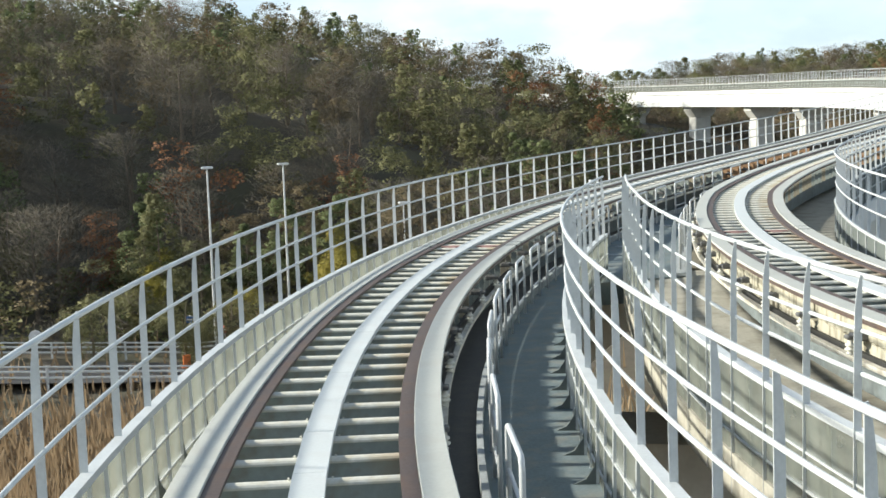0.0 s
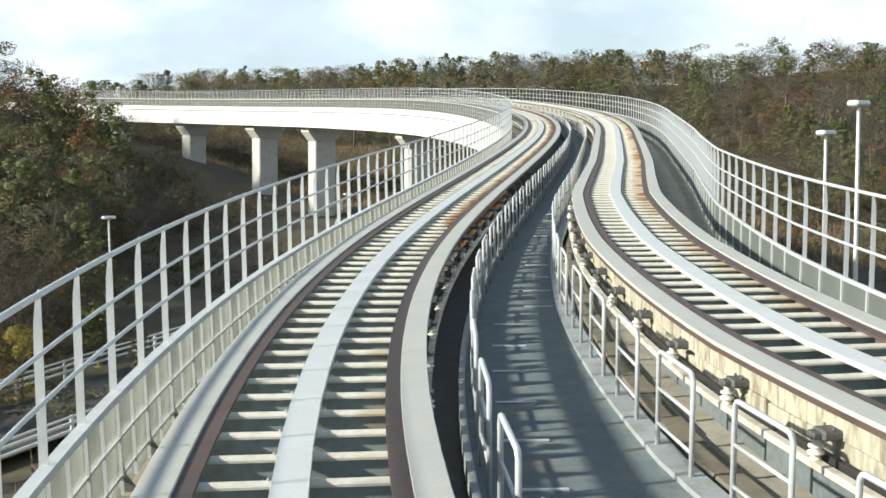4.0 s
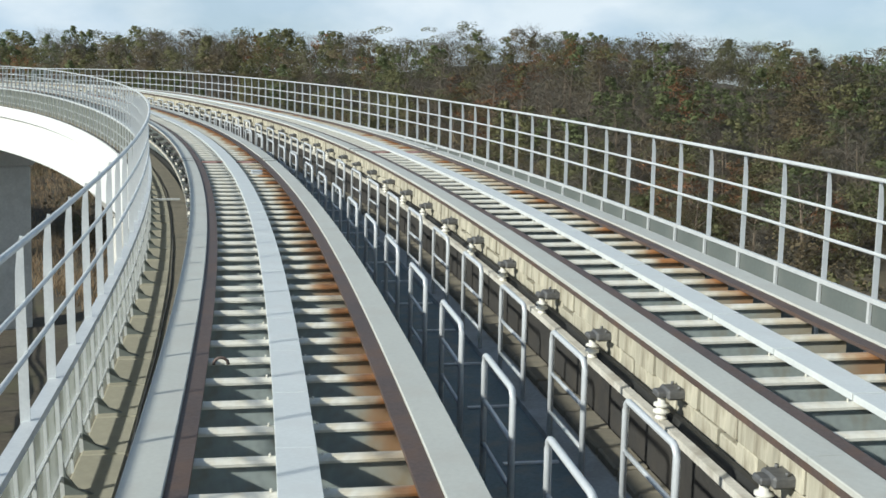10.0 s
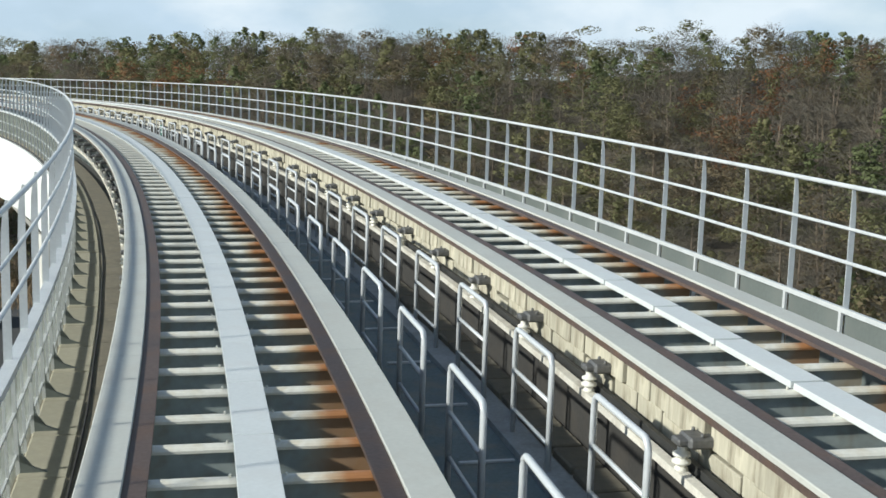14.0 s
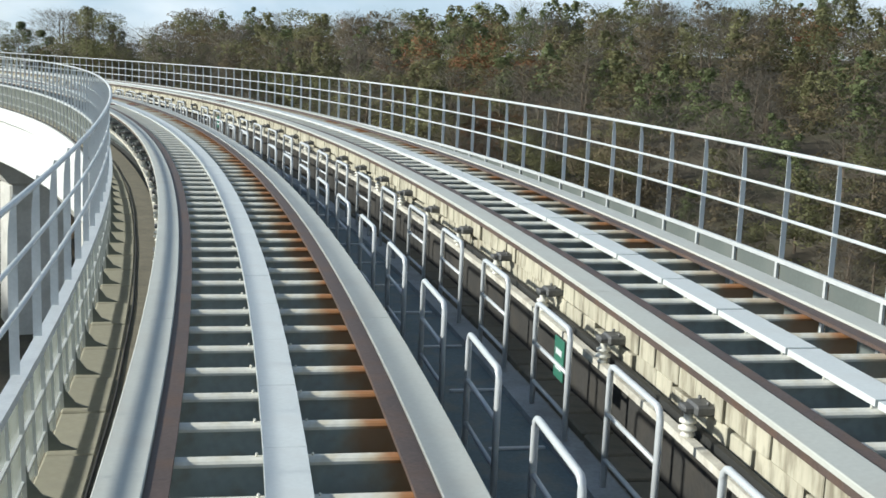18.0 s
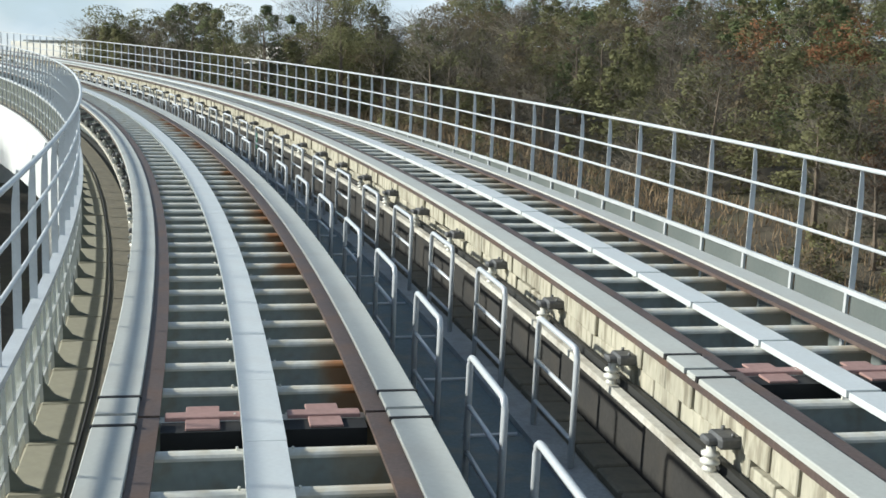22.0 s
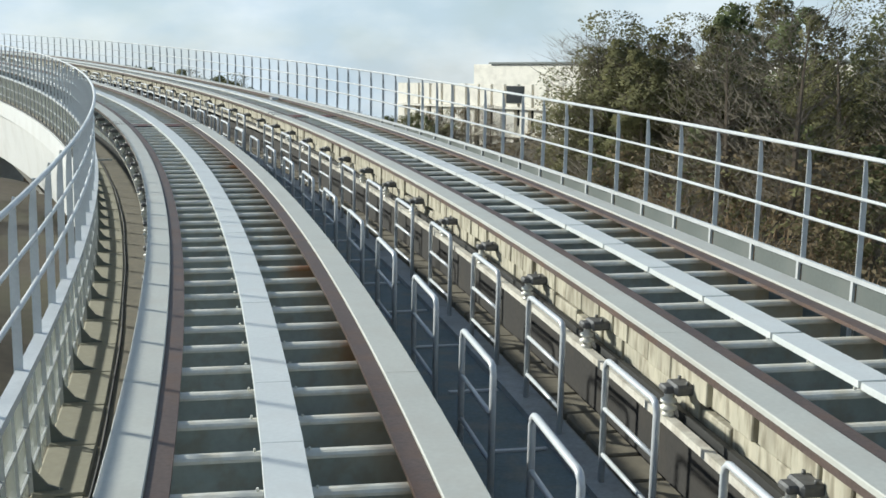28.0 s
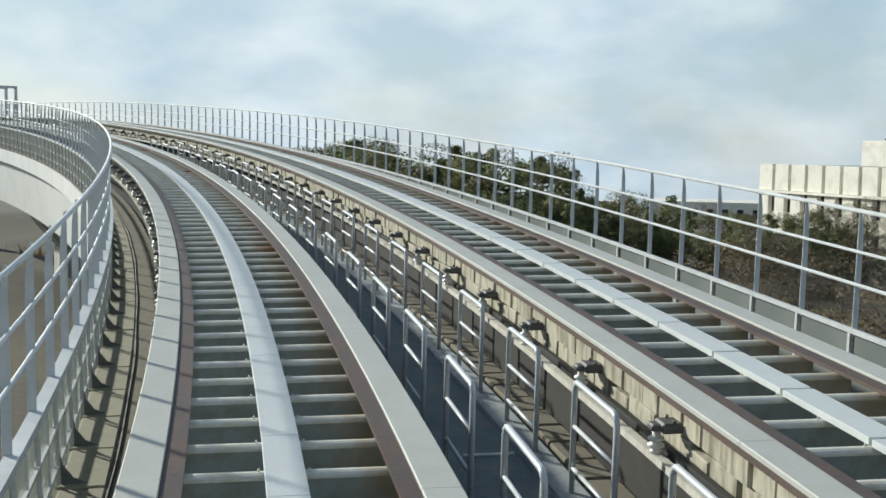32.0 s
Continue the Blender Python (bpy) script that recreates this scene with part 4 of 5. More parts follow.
trough_bars()
piers()
tie_fittings()

# ---------------------------------------------------------------- woods and surroundings
RNG = np.random.default_rng(7)


def clump_cloud(n, rx, rz, cz, size, rng, flat=0.0):
    """Many small leaf cards about the middle of a crown."""
    u = rng.normal(size=(n, 3))
    u /= np.linalg.norm(u, axis=1)[:, None]
    r = rng.uniform(0.45, 1.0, n) ** 0.6
    c = u * r[:, None] * [rx, rx, rz] + [0, 0, cz]
    a = rng.normal(size=(n, 3))
    a /= np.linalg.norm(a, axis=1)[:, None]
    b = np.cross(a, rng.normal(size=(n, 3)))
    b /= np.linalg.norm(b, axis=1)[:, None]
    s = size * rng.uniform(0.6, 1.4, n)[:, None]
    return np.stack([c - a * s - b * s * 0.7, c + a * s - b * s * 0.5, c + b * s * 1.2, u], 1)


def shift(x, y, z):
    """Moves a leaf's three corners and leaves the way it faces."""
    return np.array([[x, y, z]] * 3 + [[0, 0, 0]])


def plant(cards, share, grow, places, rng):
    """A share of a tree's leaves, enlarged, at each of the places."""
    some = cards[rng.permutation(len(cards))[:int(len(cards) * share)]]
    tri = some[:, :3]
    mid = tri.mean(1, keepdims=True)
    tri = mid + (tri - mid) * grow
    return np.concatenate([np.concatenate([tri @ m[:3, :3].T + m[:3, 3], some[:, 3:] @ m[:3, :3].T], 1) for m in places])


def crown(kind, rng):
    """Leaf cards of one tree, about ten metres tall."""
    out = []
    if kind == "pine":
        for k in range(9):
            z = 3.0 + 0.75 * k + rng.uniform(-0.2, 0.2)
            w = (1.0 - 0.075 * k) * rng.uniform(0.8, 1.1)
            for q in range(3):
                g = rng.uniform(0, 6.28)
                out.append(clump_cloud(150, 0.95 * w, 0.45, 0, 0.066, rng) + shift(1.35 * w * math.cos(g), 1.35 * w * math.sin(g), z))
    elif kind == "broad":
        for k in range(16):
            g, z = rng.uniform(0, 6.28), rng.uniform(1.9, 9.0)
            w = 2.2 * math.sqrt(max(0.1, 1 - ((z - 5.2) / 4.4) ** 2)) * rng.uniform(0.5, 1.0)
            out.append(clump_cloud(370, rng.uniform(0.8, 1.35), rng.uniform(0.6, 0.95), 0, 0.052, rng) + shift(w * math.cos(g), w * math.sin(g), z))
    else:
        # bare twigs: slender upward slivers
        n = 2200
        g = rng.uniform(0, 6.28, n)
        z0 = rng.uniform(1.2, 8.6, n)
        w = 2.5 * np.sqrt(np.clip(1 - ((z0 - 5.0) / 4.6) ** 2, 0.05, 1)) * rng.uniform(0.15, 1.0, n)
        p = np.stack([w * np.cos(g), w * np.sin(g), z0], 1)
        d = np.stack([np.cos(g) * 0.5 + rng.normal(0, 0.45, n), np.sin(g) * 0.5 + rng.normal(0, 0.45, n), rng.uniform(0.2, 1.1, n)], 1)
        L = rng.uniform(0.3, 0.85, n)[:, None]
        sd = np.cross(d, rng.normal(size=(n, 3)))
        sd /= np.linalg.norm(sd, axis=1)[:, None]
        sd *= rng.uniform(0.008, 0.02, n)[:, None]
        out.append(np.stack([p - sd, p + sd, p + d * L, p / np.linalg.norm(p, axis=1)[:, None]], 1))
    out = np.concatenate(out)
    away = out[:, :3].mean(1) - [0, 0, 5.0]
    out[:, 3] += 0.8 * away / np.linalg.norm(away, axis=1)[:, None]
    return out


def limbs(kind, rng):
    bm = bmesh.new()
    h = 7.4 if kind != "bare" else 8.2
    lean = (rng.uniform(-0.4, 0.4), rng.uniform(-0.4, 0.4))
    pts = [(lean[0] * t * t, lean[1] * t * t, h * t) for t in (0, 0.25, 0.5, 0.75, 1.0)]
    rad = [0.16, 0.125, 0.09, 0.05, 0.015]
    taper(bm, pts, rad)
    for k in range(11 if kind == "bare" else 5):
        t = rng.uniform(0.35, 0.85)
        g = rng.uniform(0, 6.28)
        q = Vector((lean[0] * t * t, lean[1] * t * t, h * t))
        L = rng.uniform(1.2, 2.4) * (1.2 - t * 0.6)
        e = q + Vector((math.cos(g) * L * 0.8, math.sin(g) * L * 0.8, L * 0.7))
        taper(bm, [q, (q + e) / 2 + Vector((0, 0, -0.1)), e], [0.06 * (1.3 - t), 0.04 * (1.3 - t), 0.012])
    return bm


def taper(bm, pts, rad, sides=5):
    rings = []
    for p, r in zip(pts, rad):
        rings.append([bm.verts.new(Vector(p) + Vector((r * math.cos(k * 2 * math.pi / sides), r * math.sin(k * 2 * math.pi / sides), 0))) for k in range(sides)])
    for a, b in zip(rings, rings[1:]):
        for k in range(sides):
            bm.faces.new((a[k], a[(k + 1) % sides], b[(k + 1) % sides], b[k]))


def card_mesh(name, cards, material):
    me = bpy.data.meshes.new(name)
    n, q = cards.shape[:2]
    facing = None
    if q == 4:
        facing, cards, q = cards[:, 3], cards[:, :3].copy(), 3
        away = (np.cross(cards[:, 1] - cards[:, 0], cards[:, 2] - cards[:, 0]) * facing).sum(1) < 0
        cards[away] = cards[away][:, ::-1]
        facing = facing / np.maximum(np.linalg.norm(facing, axis=1)[:, None], 1e-6)
    me.vertices.add(q * n)
    me.vertices.foreach_set("co", cards.reshape(-1).astype(np.float32))
    me.loops.add(q * n)
    me.loops.foreach_set("vertex_index", np.arange(q * n, dtype=np.int32))
    me.polygons.add(n)
    me.polygons.foreach_set("loop_start", np.arange(0, q * n, q, dtype=np.int32))
    me.update(calc_edges=True)
    me.validate()
    if facing is not None:
        me.polygons.foreach_set("use_smooth", np.ones(len(me.polygons), bool))
        me.normals_split_custom_set_from_vertices(np.repeat(facing, 3, 0))
    me.materials.append(material)
    return me


SPECIES = []
for kind, material, label in (("pine", M_PINE, "dark green pine on the wooded slope"), ("broad", M_OAK, "oak with withered brown leaves on the slope"), ("broad", M_OLIVE, "olive green evergreen tree on the slope"),
                              ("bare", M_TWIG, "bare grey-brown winter tree on the slope"), ("broad", M_GOLD, "small tree with yellow leaves at the wood's edge"), ("pine", M_OLIVE, "olive green pine on the wooded slope"), ("broad", M_RUSSET, "tree with russet leaves on the slope")):
    for _v in range(2):
        cards = crown(kind, RNG)
        bm = limbs(kind, RNG)
        tm = bpy.data.meshes.new("trunk")
        bm.to_mesh(tm)
        bm.free()
        tm.materials.append(M_TRUNK)
        SPECIES.append((cards, card_mesh("crown", cards, material), tm, label, material))


def line_distance(x, y):
    d2 = (x[..., None] - TR[:, 0]) ** 2 + (y[..., None] - TR[:, 1]) ** 2
    k = np.argmin(d2, -1)
    return np.sqrt(np.min(d2, -1)), (x - TR[k, 0]) * np.cos(TR[k, 3]) + (y - TR[k, 1]) * np.sin(TR[k, 3])


def place_trees():
    xs, ys = np.meshgrid(np.arange(-120, 330, 4.6), np.arange(20, 420, 4.6))
    x = (xs + RNG.uniform(-2.1, 2.1, xs.shape)).ravel()
    y = (ys + RNG.uniform(-2.1, 2.1, ys.shape)).ravel()
    d, side = line_distance(x, y)
    z = ground_z(x, y)
    keep = np.zeros(len(x), bool)
    # the inner wood runs on over the unseen western ridge to deepen its shadow
    hill_in = (side < 0) & (d > 13) & (y > 77) & (y < 232) & (x > -88) & ((x - 1) * 0.918 - (y - 9.8) * 0.412 < 0)
    hill_out = (side > 0) & (d > np.where(y > 150, 45, 40)) & (d < np.where(y > 165, 145, np.where(y < 125, 215, 165))) & (z > -6.5) & (y > 25) & ~((y > 256) & (x < 150))
    near_out = (side > 0) & (d > 42) & (d <= 47) & (y > 215) & (y < 258) & (x > 60)
    keep = hill_in | hill_out | near_out
    x, y, z, d, side = x[keep], y[keep], z[keep], d[keep], side[keep]
    groups = {}
    singles = {True: 0, False: 0}
    for i in range(len(x)):
        nz = noise.noise((x[i] * 0.03, y[i] * 0.03, 3.1))
        r = RNG.uniform() + (0.03 if side[i] > 0 and y[i] < 205 else 0.0)
        if r < 0.13 + 0.35 * nz:
            k = 0
        elif r < 0.25 + 0.3 * nz:
            k = 5
        elif r < 0.40:
            k = 2
        elif r < 0.555:
            k = 1
        elif r < 0.585:
            k = 6
        else:
            k = 3
        k = 2 * k + int(RNG.integers(2))
        sc = RNG.uniform(0.62, 1.0) if y[i] < 185 or side[i] < 0 else RNG.uniform(0.64, 1.05)
        if side[i] > 0 and y[i] < 165:
            sc *= float(np.interp(d[i], [40, 64], [0.42, 1.0]))
        m = Matrix.LocRotScale((x[i], y[i], z[i] - 0.2), Euler((0, 0, RNG.uniform(0, 6.28))), (sc * RNG.uniform(1.2, 1.65),) * 2 + (sc,))
        inner = side[i] < 0
        if singles[inner] < 60 and (y[i] < 112 if inner else d[i] < 54):
            singles[inner] += 1
            _, cm, tm, label, _m = SPECIES[k]
            th = thing("tree", Matrix.Translation(m.translation), label, "tree", "trees on the slopes")
            link_mesh("trunk", tm, None, th, "", m)
            link_mesh("crown", cm, None, th, "", m)
        else:
            # inner trees out of view, there for their shadow, get the coarsest leaves
            away = (200 if x[i] < -0.2 * y[i] else y[i] - 20) if inner else d[i] + 25
            groups.setdefault((k, 0 if away < 95 else 1 if away < 135 else 2), []).append(np.array(m))
    for (k, step), ms in groups.items():
        cards, cm, tm, label, material = SPECIES[k]
        bare = k in (6, 7)
        allc = plant(cards, ((0.60, 0.45, 0.30) if bare else (0.34, 0.23, 0.16))[step], ((1.1, 1.35, 1.7) if bare else (1.5, 1.85, 2.3))[step], ms, RNG)
        wood = new("far_woods", card_mesh("far_woods", allc, material))
        tagged(wood, "distant " + label.split(" on ")[0].split(" at ")[0] + " crowns covering the hills", "woods", kind="stuff")
        if bare and step < 2:
            join_copies("far_trunks", [Matrix(m.tolist()) for m in ms], tm, None)


place_trees()


def lamp(x, y, top, base, label):
    m = Matrix.Translation((x, y, base))
    th = thing("street_lamp", m, label, "street lamp", "street lamps")
    bm = bmesh.new()
    taper(bm, [(0, 0, 0), (0, 0, (top - base) * 0.6), (0, 0, top - base)], [0.09, 0.07, 0.05], 8)
    part("pole", bm, M_LAMP, th, "", m)
    bm = bmesh.new()
    box(bm, -0.35, 0.35, -0.18, 0.18, top - base, top - base + 0.16, 0.05)
    part("head", bm, M_LAMP, th, "white lamp head", m)


for x, y, top in ((2.75, 70.2, 1.22), (7.65, 74.0, 1.22), (16.2, 78.0, -1.8), (30.2, 78.1, -0.9), (34.6, 38.3, 3.6), (38.3, 41.6, 2.85), (76.1, 59.1, -0.2), (68.7, 52.3, 0.4), (58.0, 96.0, -1.0)):
    lamp(x, y, top, float(ground_z(np.array(x), np.array(y))) - 0.3, "slim white street lamp beside the road below")


def white_hut():
    m = pose(69.15, 49.25, -2.65, 0, 0, -38)
    th = thing("cabin", m, "cream raised cabin with a dark window", "cabin")
    bm = bmesh.new()
    box(bm, -1.2, 1.2, -1.0, 1.0, 0, 2.9, 0.03)
    part("wall", bm, M_FACADE, th, "", m)
    bm = bmesh.new()
    box(bm, -0.85, 0.85, -1.02, -0.99, 0.75, 2.15)
    pane = part("window", bm, M_WINDOW, th, "dark window", m)
    bm = bmesh.new()
    box(bm, -0.06, 0.06, -1.05, -1.0, 0.7, 2.2)
    part("mullion", bm, M_FACADE, pane, "", m)
    for x in (-0.8, 0.8):
        bm = bmesh.new()
        box(bm, x - 0.1, x + 0.1, -0.1, 0.1, -8.0, 0.0)
        part("leg", bm, M_LAMP, th, "", m)


white_hut()


def roads():
    """A road below the guideway with white guard rails on its edges."""
    def run(pts, width, name, label):
        verts, faces = [], []
        for i, p in enumerate(pts):
            a, b = Vector(pts[max(i - 1, 0)]), Vector(pts[min(i + 1, len(pts) - 1)])
            nrm = Vector((-(b - a).y, (b - a).x)).normalized()
            for sg in (-1, 1):
                q = Vector(p) + nrm * sg * width / 2
                verts.append((q.x, q.y, road_z(p)))
        for i in range(len(pts) - 1):
            faces.append((2 * i, 2 * i + 1, 2 * i + 3, 2 * i + 2))
        me = bpy.data.meshes.new(name)
        me.from_pydata(verts, [], faces)
        tagged(link_mesh(name, me, M_ASPHALT), label, "road", kind="structure")

    def road_z(p):
        return max(float(ground_z(np.array(p[0] + e), np.array(p[1] + e))) for e in (-3, 0, 3)) + 0.12

    bends = np.array([(-90, 58), (-40, 62.5), (-10, 64), (8, 65), (24, 69), (40, 79), (56, 93), (70, 108), (82, 126), (100, 150)], float)
    run_s = np.concatenate([[0], np.cumsum(np.linalg.norm(np.diff(bends, axis=0), axis=1))])
    main = [(float(np.interp(q, run_s, bends[:, 0])), float(np.interp(q, run_s, bends[:, 1]))) for q in np.arange(0, run_s[-1], 4.0)]
    run(main, 6.0, "road", "dark asphalt road in the valley below the guideway")
    for sg in (-1, 1):
        side_pts = []
        for i, p in enumerate(main):
            a, b = Vector(main[max(i - 1, 0)]), Vector(main[min(i + 1, len(main) - 1)])
            nrm = Vector((-(b - a).y, (b - a).x)).normalized()
            q = Vector(p) + nrm * sg * 3.9
            side_pts.append(q)
        th = thing("guard_rail", Matrix.Translation((side_pts[0].x, side_pts[0].y, -8.3)), "white steel guard rail beside the road", "guard rail", "guard rails")
        for h in (0.45, 0.75, 1.0):
            bm = bmesh.new()
            tube(bm, [(q.x, q.y, road_z(p) + h) for q, p in zip(side_pts, main)], 0.07 if h < 0.9 else 0.05, 6)
            part("rail", bm, M_LAMP, th)
        for q, p in zip(side_pts, main):
            bm = bmesh.new()
            box(bm, q.x - 0.06, q.x + 0.06, q.y - 0.06, q.y + 0.06, road_z(p) - 1.0, road_z(p) + 1.05)
            part("post", bm, M_LAMP, th)


roads()


def roadside():
    """Small things beside the road below the first bend."""
    def ground_at(x, y):
        return float(ground_z(np.array(x), np.array(y)))

    x, y = 1.3, 70.4
    m = Matrix.Translation((x, y, ground_at(x, y)))
    th = thing("road_sign", m, "blue road sign on a white pole beside the road", "sign")
    bm = bmesh.new()
    tube(bm, [(0, 0, -0.2), (0, 0, 2.5)], 0.035, 8)
    part("pole", bm, M_LAMP, th, "", m)
    bm = bmesh.new()
    box(bm, -0.28, 0.28, -0.06, -0.035, 2.05, 2.45, 0.008)
    plate = part("plate", bm, M_BLUE, th, "blue plate", m)
    bm = bmesh.new()
    box(bm, -0.2, 0.2, -0.064, -0.0605, 2.2, 2.28)
    part("mark", bm, M_STRIPE, plate, "white bar", m)
    x, y = 3.25, 69.6
    m = Matrix.Translation((x, y, ground_at(x, y)))
    th = thing("marker_post", m, "white roadside marker post with a red head", "marker post")
    bm = bmesh.new()
    tube(bm, [(0, 0, -0.2), (0, 0, 1.45)], 0.045, 8)
    part("pole", bm, M_LAMP, th, "", m)
    bm = bmesh.new()
    tube(bm, [(0, 0, 1.452), (0, 0, 1.62), (0, 0, 1.9)], 0.085, 10)
    top = part("head", bm, M_RED, th, "red reflective head", m)
    bm = bmesh.new()
    tube(bm, [(0, -0.07, 1.66), (0, -0.095, 1.66)], 0.05, 8)
    part("reflector", bm, M_STRIPE, top, "white round reflector", m)
    x, y = 0.9, 65.9
    m = Matrix.Translation((x, y, ground_at(x, y) + 0.14))
    th = thing("barrier_block", m, "orange plastic roadside barrier block", "barrier")
    bm = bmesh.new()
    box(bm, -0.3, 0.3, -0.2, 0.2, 0.0, 0.12, 0.02)
    part("base", bm, M_ORANGE, th, "", m)
    bm = bmesh.new()
    box(bm, -0.22, 0.22, -0.13, 0.13, 0.12, 0.8, 0.05)
    part("body", bm, M_ORANGE, th, "", m)
    x, y = -6.9, 64.6
    m = Matrix.Translation((x, y, ground_at(x, y)))
    th = thing("traffic_mirror", m, "round traffic mirror on a white pole", "mirror")
    bm = bmesh.new()
    tube(bm, [(0, 0, -0.2), (0, 0, 2.3)], 0.05, 8)
    part("pole", bm, M_LAMP, th, "", m)
    bm = bmesh.new()
    tube(bm, [(0, -0.12, 1.95), (0, -0.06, 1.95)], 0.36, 16)
    part("rim", bm, M_LAMP, th, "", m)


roadside()


def shelter():
    """White portal frames and a grey roof over the guideway where it nears its far end."""
    m = frame_at(335, 2.2, 0.0, zero)
    th = thing("shelter", m, "white steel portal frames with a grey roof over the tracks", "shelter")
    for i in range(12):
        q = frame_at(324.5 + 1.6 * i, 2.2, 0.0, zero)
        bm = bmesh.new()
        for x in (-4.15, 4.15):
            box(bm, x - 0.09, x + 0.09, -0.06, 0.06, -1.3, 2.2)
        box(bm, -4.24, 4.24, -0.06, 0.06, 2.2, 2.36)
        part("portal_frame", bm, M_FENCE, th, "", q)
    q = frame_at(338, 2.2, 0.0, zero)
    bm = bmesh.new()
    box(bm, -4.6, 4.6, -6.0, 6.0, 2.37, 2.9, 0.03)
    part("roof", bm, M_PANEL, th, "grey roof slab", q)


shelter()


def office():
    """A long low building with pale upright wall panels and dark slots between them."""
    x0, y0, x1 = 0.0, 0.0, 64.0
    m = pose(80.0, 339.0, 0, 0, 0, -52)
    th = thing("office_building", m, "long cream office building with upright wall panels and dark slots", "building")
    bm = bmesh.new()
    box(bm, x0 + 0.3, x1, y0 + 0.5, y0 + 22, -3, 12.0)
    part("core", bm, M_WINDOW, th, "dark recessed wall", m)
    for z0, z1, pitch in ((9.45, 12.15, 2.5), (6.1, 9.1, 2.5), (2.7, 5.8, 2.5)):
        n = int((x1 - x0) / pitch)
        for i in range(n):
            w = 2.05 if z0 > 9 else 1.5
            bm = bmesh.new()
            box(bm, x0 + i * pitch, x0 + i * pitch + w, y0 - 0.05, y0 + 0.5, z0, z1, 0.02)
            part("wall_panel", bm, M_FACADE, th, "", m)
            if z0 < 9:
                bm = bmesh.new()
                box(bm, x0 + i * pitch + w, x0 + (i + 1) * pitch, y0 + 0.3, y0 + 0.48, z0, z0 + 1.1)
                part("spandrel", bm, M_FACADE, th, "", m)
        bm = bmesh.new()
        box(bm, x0 - 0.3, x1, y0 - 0.4, y0 + 0.5, z0 - 0.28, z0 - 0.03, 0.02)
        part("ledge", bm, M_FACADE, th, "", m)
    bm = bmesh.new()
    box(bm, 5.1, x1, y0 + 9, y0 + 22, 12.0, 14.7, 0.04)
    part("upper_storey", bm, M_FACADE, th, "", m)
    bm = bmesh.new()
    box(bm, 8.6, x1, y0 + 8.7, y0 + 22, 14.72, 14.95)
    part("roof_edge", bm, M_PANEL, th, "", m)
    bm = bmesh.new()
    box(bm, 22.6, 25.7, y0 - 0.12, y0 + 0.4, 9.9, 11.95)
    part("window", bm, M_WINDOW, th, "large dark opening", m)
    # low white sheds farther off
    for x, w, h in ((58, 26, 2.4), (40, 14, 1.6)):
        mm = Matrix.Translation((x, 452, 0))
        sh = thing("shed", mm, "low white far building", "building", "far buildings")
        bm = bmesh.new()
        box(bm, x, x + w, 452, 465, -30, h)
        part("wall", bm, M_FACADE, sh)
        for i in range(int(w / 3)):
            bm = bmesh.new()
            box(bm, x + 0.8 + 3 * i, x + 2.0 + 3 * i, 451.9, 452.1, h - 3.2, h - 1.4)
            part("window", bm, M_WINDOW, sh, "dark window")


office()


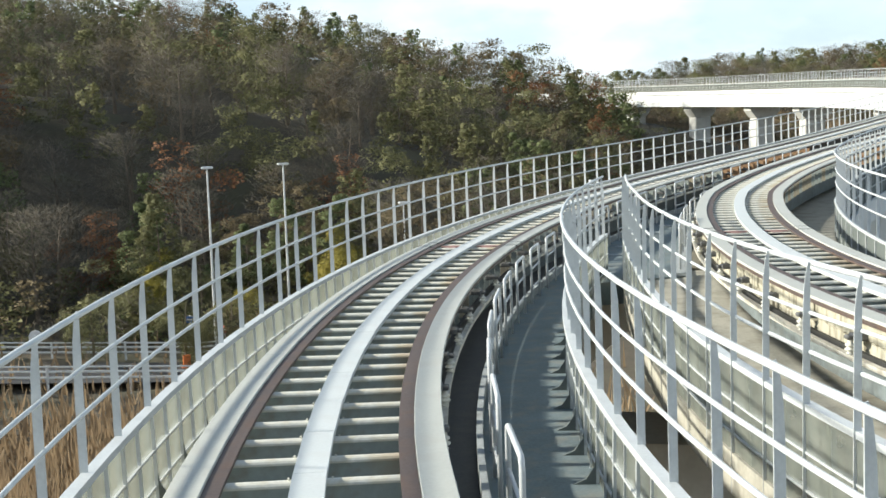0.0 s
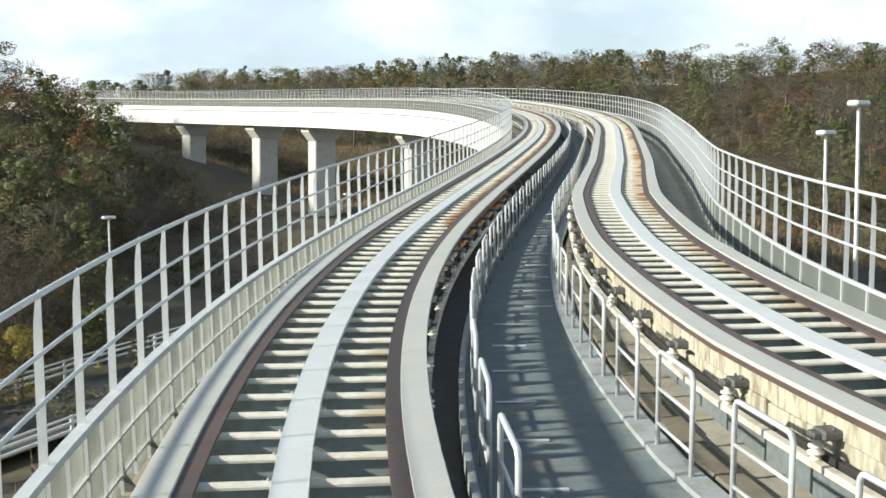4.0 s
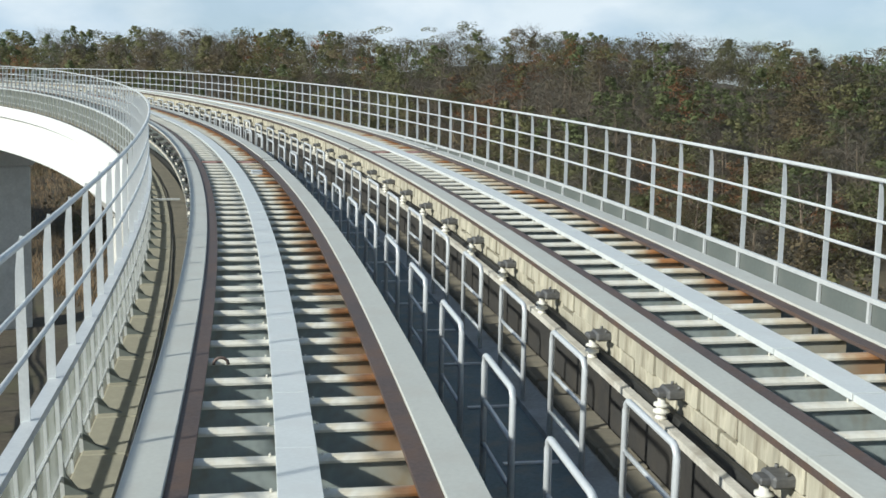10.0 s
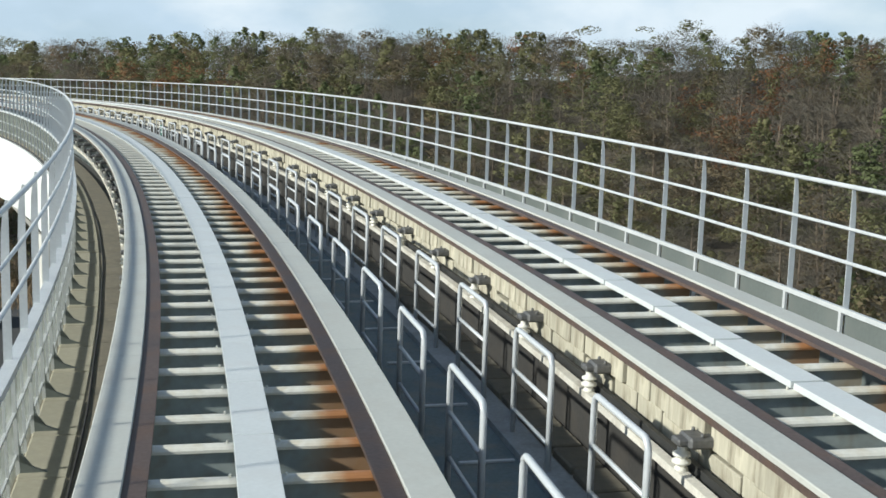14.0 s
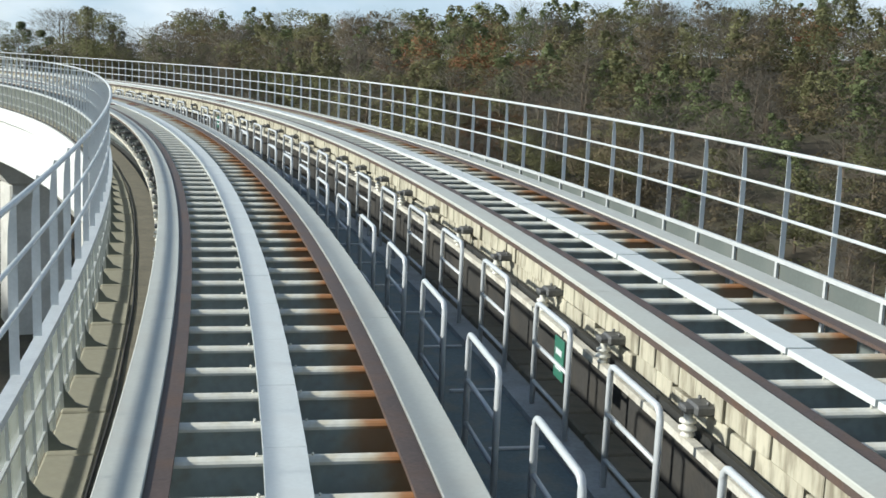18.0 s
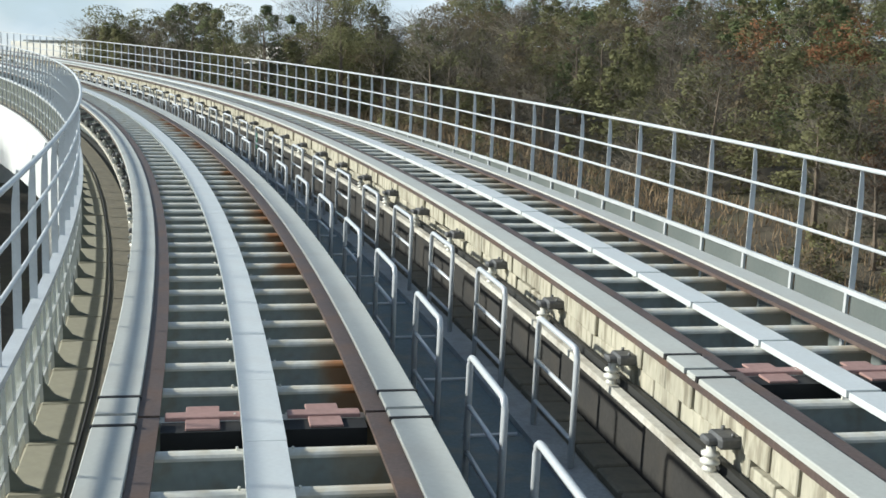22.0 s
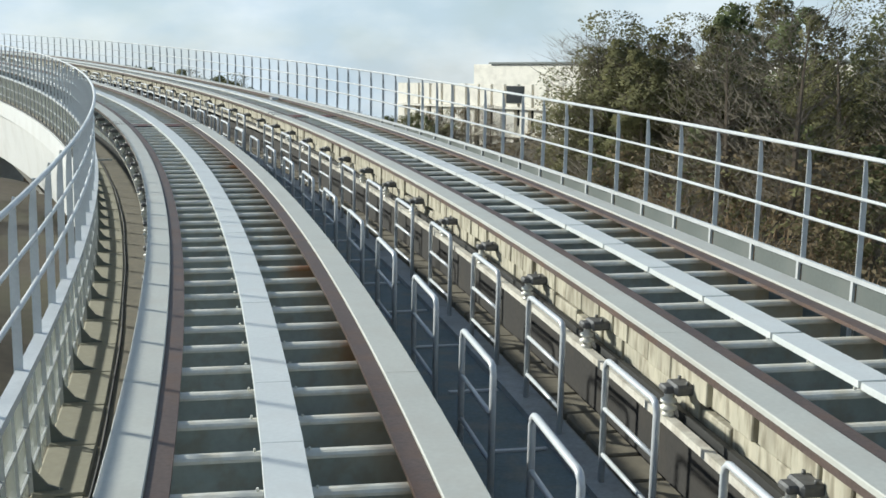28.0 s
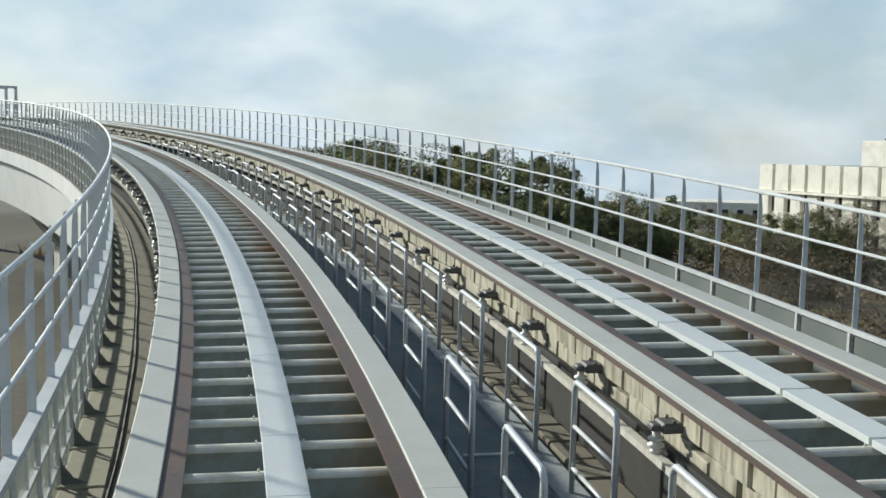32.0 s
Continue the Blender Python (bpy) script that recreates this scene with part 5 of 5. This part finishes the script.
def shrubs_and_reeds():
    rng = np.random.default_rng(11)
    # yellow bushes at the foot of the knoll
    for i in range(16):
        x, y = rng.uniform(-6, 29), rng.uniform(66, 80)
        z = float(ground_z(np.array(x), np.array(y)))
        k = 8 + int(rng.integers(2)) if i % 3 else 4
        _, cm, tm, label, _m = SPECIES[k]
        sc = rng.uniform(0.45, 0.75)
        m = Matrix.LocRotScale((x, y, z - 0.8), Euler((0, 0, rng.uniform(0, 6.28))), (sc, sc, sc))
        th = thing("bush", Matrix.Translation(m.translation), "bush with yellow-green leaves at the foot of the knoll", "bush", "bushes")
        link_mesh("trunk", tm, None, th, "", m)
        link_mesh("crown", cm, None, th, "", m)
    # evergreen clump and bare trees before the office
    for i in range(64):
        u = rng.uniform(0, 1) ** 1.5
        x, y = 40 + 72 * u, rng.uniform(308, 326)
        top = float(np.interp(x, [40, 60, 70, 82, 104], [14.0, 13.4, 9.6, 8.3, 9.6])) + rng.uniform(-1.6, 0.4)
        k = int(rng.choice([0, 1, 4, 5])) if x < 74 else int(rng.choice([6, 7, 6, 2, 4]))
        _, cm, tm, label, _m = SPECIES[k]
        base = float(ground_z(np.array(x), np.array(y)))
        sc = max(0.6, (top - base) / 9.3)
        m = Matrix.LocRotScale((x, y, base - 0.2), Euler((0, 0, rng.uniform(0, 6.28))), (sc * 1.1, sc * 1.1, sc))
        th = thing("tree", Matrix.Translation(m.translation), label.replace("on the wooded slope", "before the office").replace("on the slope", "before the office"), "tree", "trees before the office")
        link_mesh("trunk", tm, None, th, "", m)
        link_mesh("crown", cm, None, th, "", m)
    # the corner of the wood that stands before the office's far end
    for i in range(56):
        x, y = rng.uniform(96.4, 128), rng.uniform(228, 256)
        if i % 5 == 0:
            x, y = rng.uniform(95.9, 98.6), rng.uniform(243, 255)
        elif i % 5 == 1:
            x, y = rng.uniform(98, 107), rng.uniform(244, 256)
        base = float(ground_z(np.array(x), np.array(y)))
        top = 16.2 + 1.4 * min(1.0, max(0.0, (x - 101) / 6)) + 2.6 * min(1.0, max(0.0, (x - 109) / 6)) + rng.uniform(-2.2, 0.6) - (3.0 if i % 4 == 0 else 0)
        k = int(rng.choice([0, 1, 4, 5, 4, 6, 7, 10, 11]))
        _, cm, tm, label, _m = SPECIES[k]
        sc = (top - base) / 9.3
        m = Matrix.LocRotScale((x, y, base - 0.2), Euler((0, 0, rng.uniform(0, 6.28))), (sc * 1.3, sc * 1.3, sc))
        th = thing("tree", Matrix.Translation(m.translation), label, "tree", "trees on the slopes")
        link_mesh("trunk", tm, None, th, "", m)
        link_mesh("crown", cm, None, th, "", m)
    # a dense evergreen hedge below the office
    hedge = []
    for i in range(95):
        x, y = rng.uniform(42, 86), rng.uniform(300, 318)
        top = float(np.interp(x, [40, 60, 70, 82, 104], [13.4, 12.6, 9.2, 7.9, 9.0])) - 2.5 * rng.uniform(0, 1) ** 2
        base = float(ground_z(np.array(x), np.array(y)))
        sc = max(0.5, (top - base) / 9.3)
        hedge.append(np.array(Matrix.LocRotScale((x, y, base - 0.2), Euler((0, 0, rng.uniform(0, 6.28))), (sc * 1.2, sc * 1.2, sc))))
    for part_no, k in ((0, 4), (1, 1), (2, 5)):
        allc = plant(SPECIES[k][0], 0.34, 1.8, hedge[part_no::3], rng)
        tagged(new("hedge", card_mesh("hedge", allc, M_PINE if k < 5 else M_OLIVE)), "dense dark evergreen hedge below the office", "hedge", kind="stuff")
    # undergrowth along the foot of the wood
    n = 680
    s = rng.uniform(85, 330, n)
    o = 26 + 34 * rng.uniform(0, 1, n)
    px, py, pt = np.interp(s, LS, LX), np.interp(s, LS, LY), np.interp(s, LS, LT)
    x, y = px + o * np.cos(pt), py + o * np.sin(pt)
    z = ground_z(x, y)
    groups = {}
    for i in range(n):
        k = int(rng.choice([6, 7, 6, 7, 2, 3, 4, 10]))
        sc = rng.uniform(0.22, 0.34) + 0.012 * max(0.0, o[i] - 36)
        m = Matrix.LocRotScale((x[i], y[i], z[i] - 3.2 * sc), Euler((0, 0, rng.uniform(0, 6.28))), (sc * 1.5, sc * 1.5, sc))
        groups.setdefault(k, []).append(np.array(m))
    # brush below the office, below the corner of the wood and at the foot of the knoll
    for x_lo, x_hi, y_lo, y_hi, lo, hi, count, kinds in ((72, 128, 258, 330, 0.38, 0.58, 230, (6, 7, 6, 7, 2, 3)), (86, 112, 205, 258, 0.3, 0.5, 130, (6, 7, 6, 7, 2, 3, 4)), (95, 130, 220, 258, 0.35, 0.6, 120, (6, 7, 2, 4, 0, 10)), (25, 82, 92, 175, 0.3, 0.5, 330, (6, 7, 6, 7, 2, 3, 10)), (-26, 34, 68, 96, 0.35, 0.6, 160, (0, 4, 5, 11, 10, 6, 2)), (92, 134, 105, 240, 0.22, 0.38, 520, (6, 7, 6, 7, 2, 3, 4)), (30, 80, 20, 75, 0.16, 0.3, 90, (6, 7, 2, 4)), (64, 114, 140, 214, 0.45, 0.7, 330, (6, 7, 6, 7, 2, 3, 4, 10)), (105, 190, 48, 108, 0.4, 0.75, 420, (6, 7, 6, 2, 3, 4, 10))):
        for i in range(count):
            bx, by = rng.uniform(x_lo, x_hi), rng.uniform(y_lo, y_hi)
            if line_distance(np.array(bx), np.array(by))[0] < 11 or (bx < 62 and by < 100 and (bx - 1) * 0.918 - (by - 9.8) * 0.412 > 0):
                continue
            k, sc = int(rng.choice(kinds)), rng.uniform(lo, hi)
            m = Matrix.LocRotScale((bx, by, float(ground_z(np.array(bx), np.array(by))) - 3.0 * sc), Euler((0, 0, rng.uniform(0, 6.28))), (sc * 1.4, sc * 1.4, sc))
            groups.setdefault(k, []).append(np.array(m))
    for k, ms in groups.items():
        cards, cm, tm, label, material = SPECIES[k]
        allc = plant(cards, (0.10 if k in (6, 7) else 0.06), (2.1 if k in (6, 7) else 3.0), ms, rng)
        tagged(new("undergrowth", card_mesh("undergrowth", allc, material)), "tangled winter brush along the foot of the wood", "undergrowth", kind="stuff")
    # dry reeds on the slope beside the guideway
    n = 70000
    s = rng.uniform(120, 330, n)
    o = rng.uniform(7.5, 48, n)
    px, py, pt = np.interp(s, LS, LX), np.interp(s, LS, LY), np.interp(s, LS, LT)
    x, y = px + o * np.cos(pt), py + o * np.sin(pt)
    z = ground_z(x, y)
    h = rng.uniform(0.35, 1.15, n)
    g = rng.uniform(0, 6.28, n)
    dx, dy = 0.06 * np.cos(g), 0.06 * np.sin(g)
    lx, ly = rng.normal(0, 0.25, n), rng.normal(0, 0.25, n)
    c = np.stack([np.stack([x - dx, y - dy, z - 0.1], 1), np.stack([x + dx, y + dy, z - 0.1], 1), np.stack([x + lx, y + ly, z + h], 1)], 1)
    # and on the valley floor below the first bend
    m2 = 24000
    x, y = rng.normal(-6, 11, m2), rng.normal(33, 12, m2)
    z = np.asarray(ground_z(x, y))
    keep = line_distance(x, y)[0] > 3.5
    x, y, z = x[keep], y[keep], z[keep]
    m2 = len(x)
    h, g = rng.uniform(0.5, 1.6, m2), rng.uniform(0, 6.28, m2)
    dx, dy, lx, ly = 0.10 * np.cos(g), 0.10 * np.sin(g), rng.normal(0, 0.25, m2), rng.normal(0, 0.25, m2)
    c2 = np.stack([np.stack([x - dx, y - dy, z - 0.1], 1), np.stack([x + dx, y + dy, z - 0.1], 1), np.stack([x + lx, y + ly, z + h], 1)], 1)
    c = np.concatenate([c, c2])
    tagged(new("reeds", card_mesh("reeds", c, M_REED)), "dry brown reeds and tall grass beside the guideway", "reeds", kind="stuff")


shrubs_and_reeds()
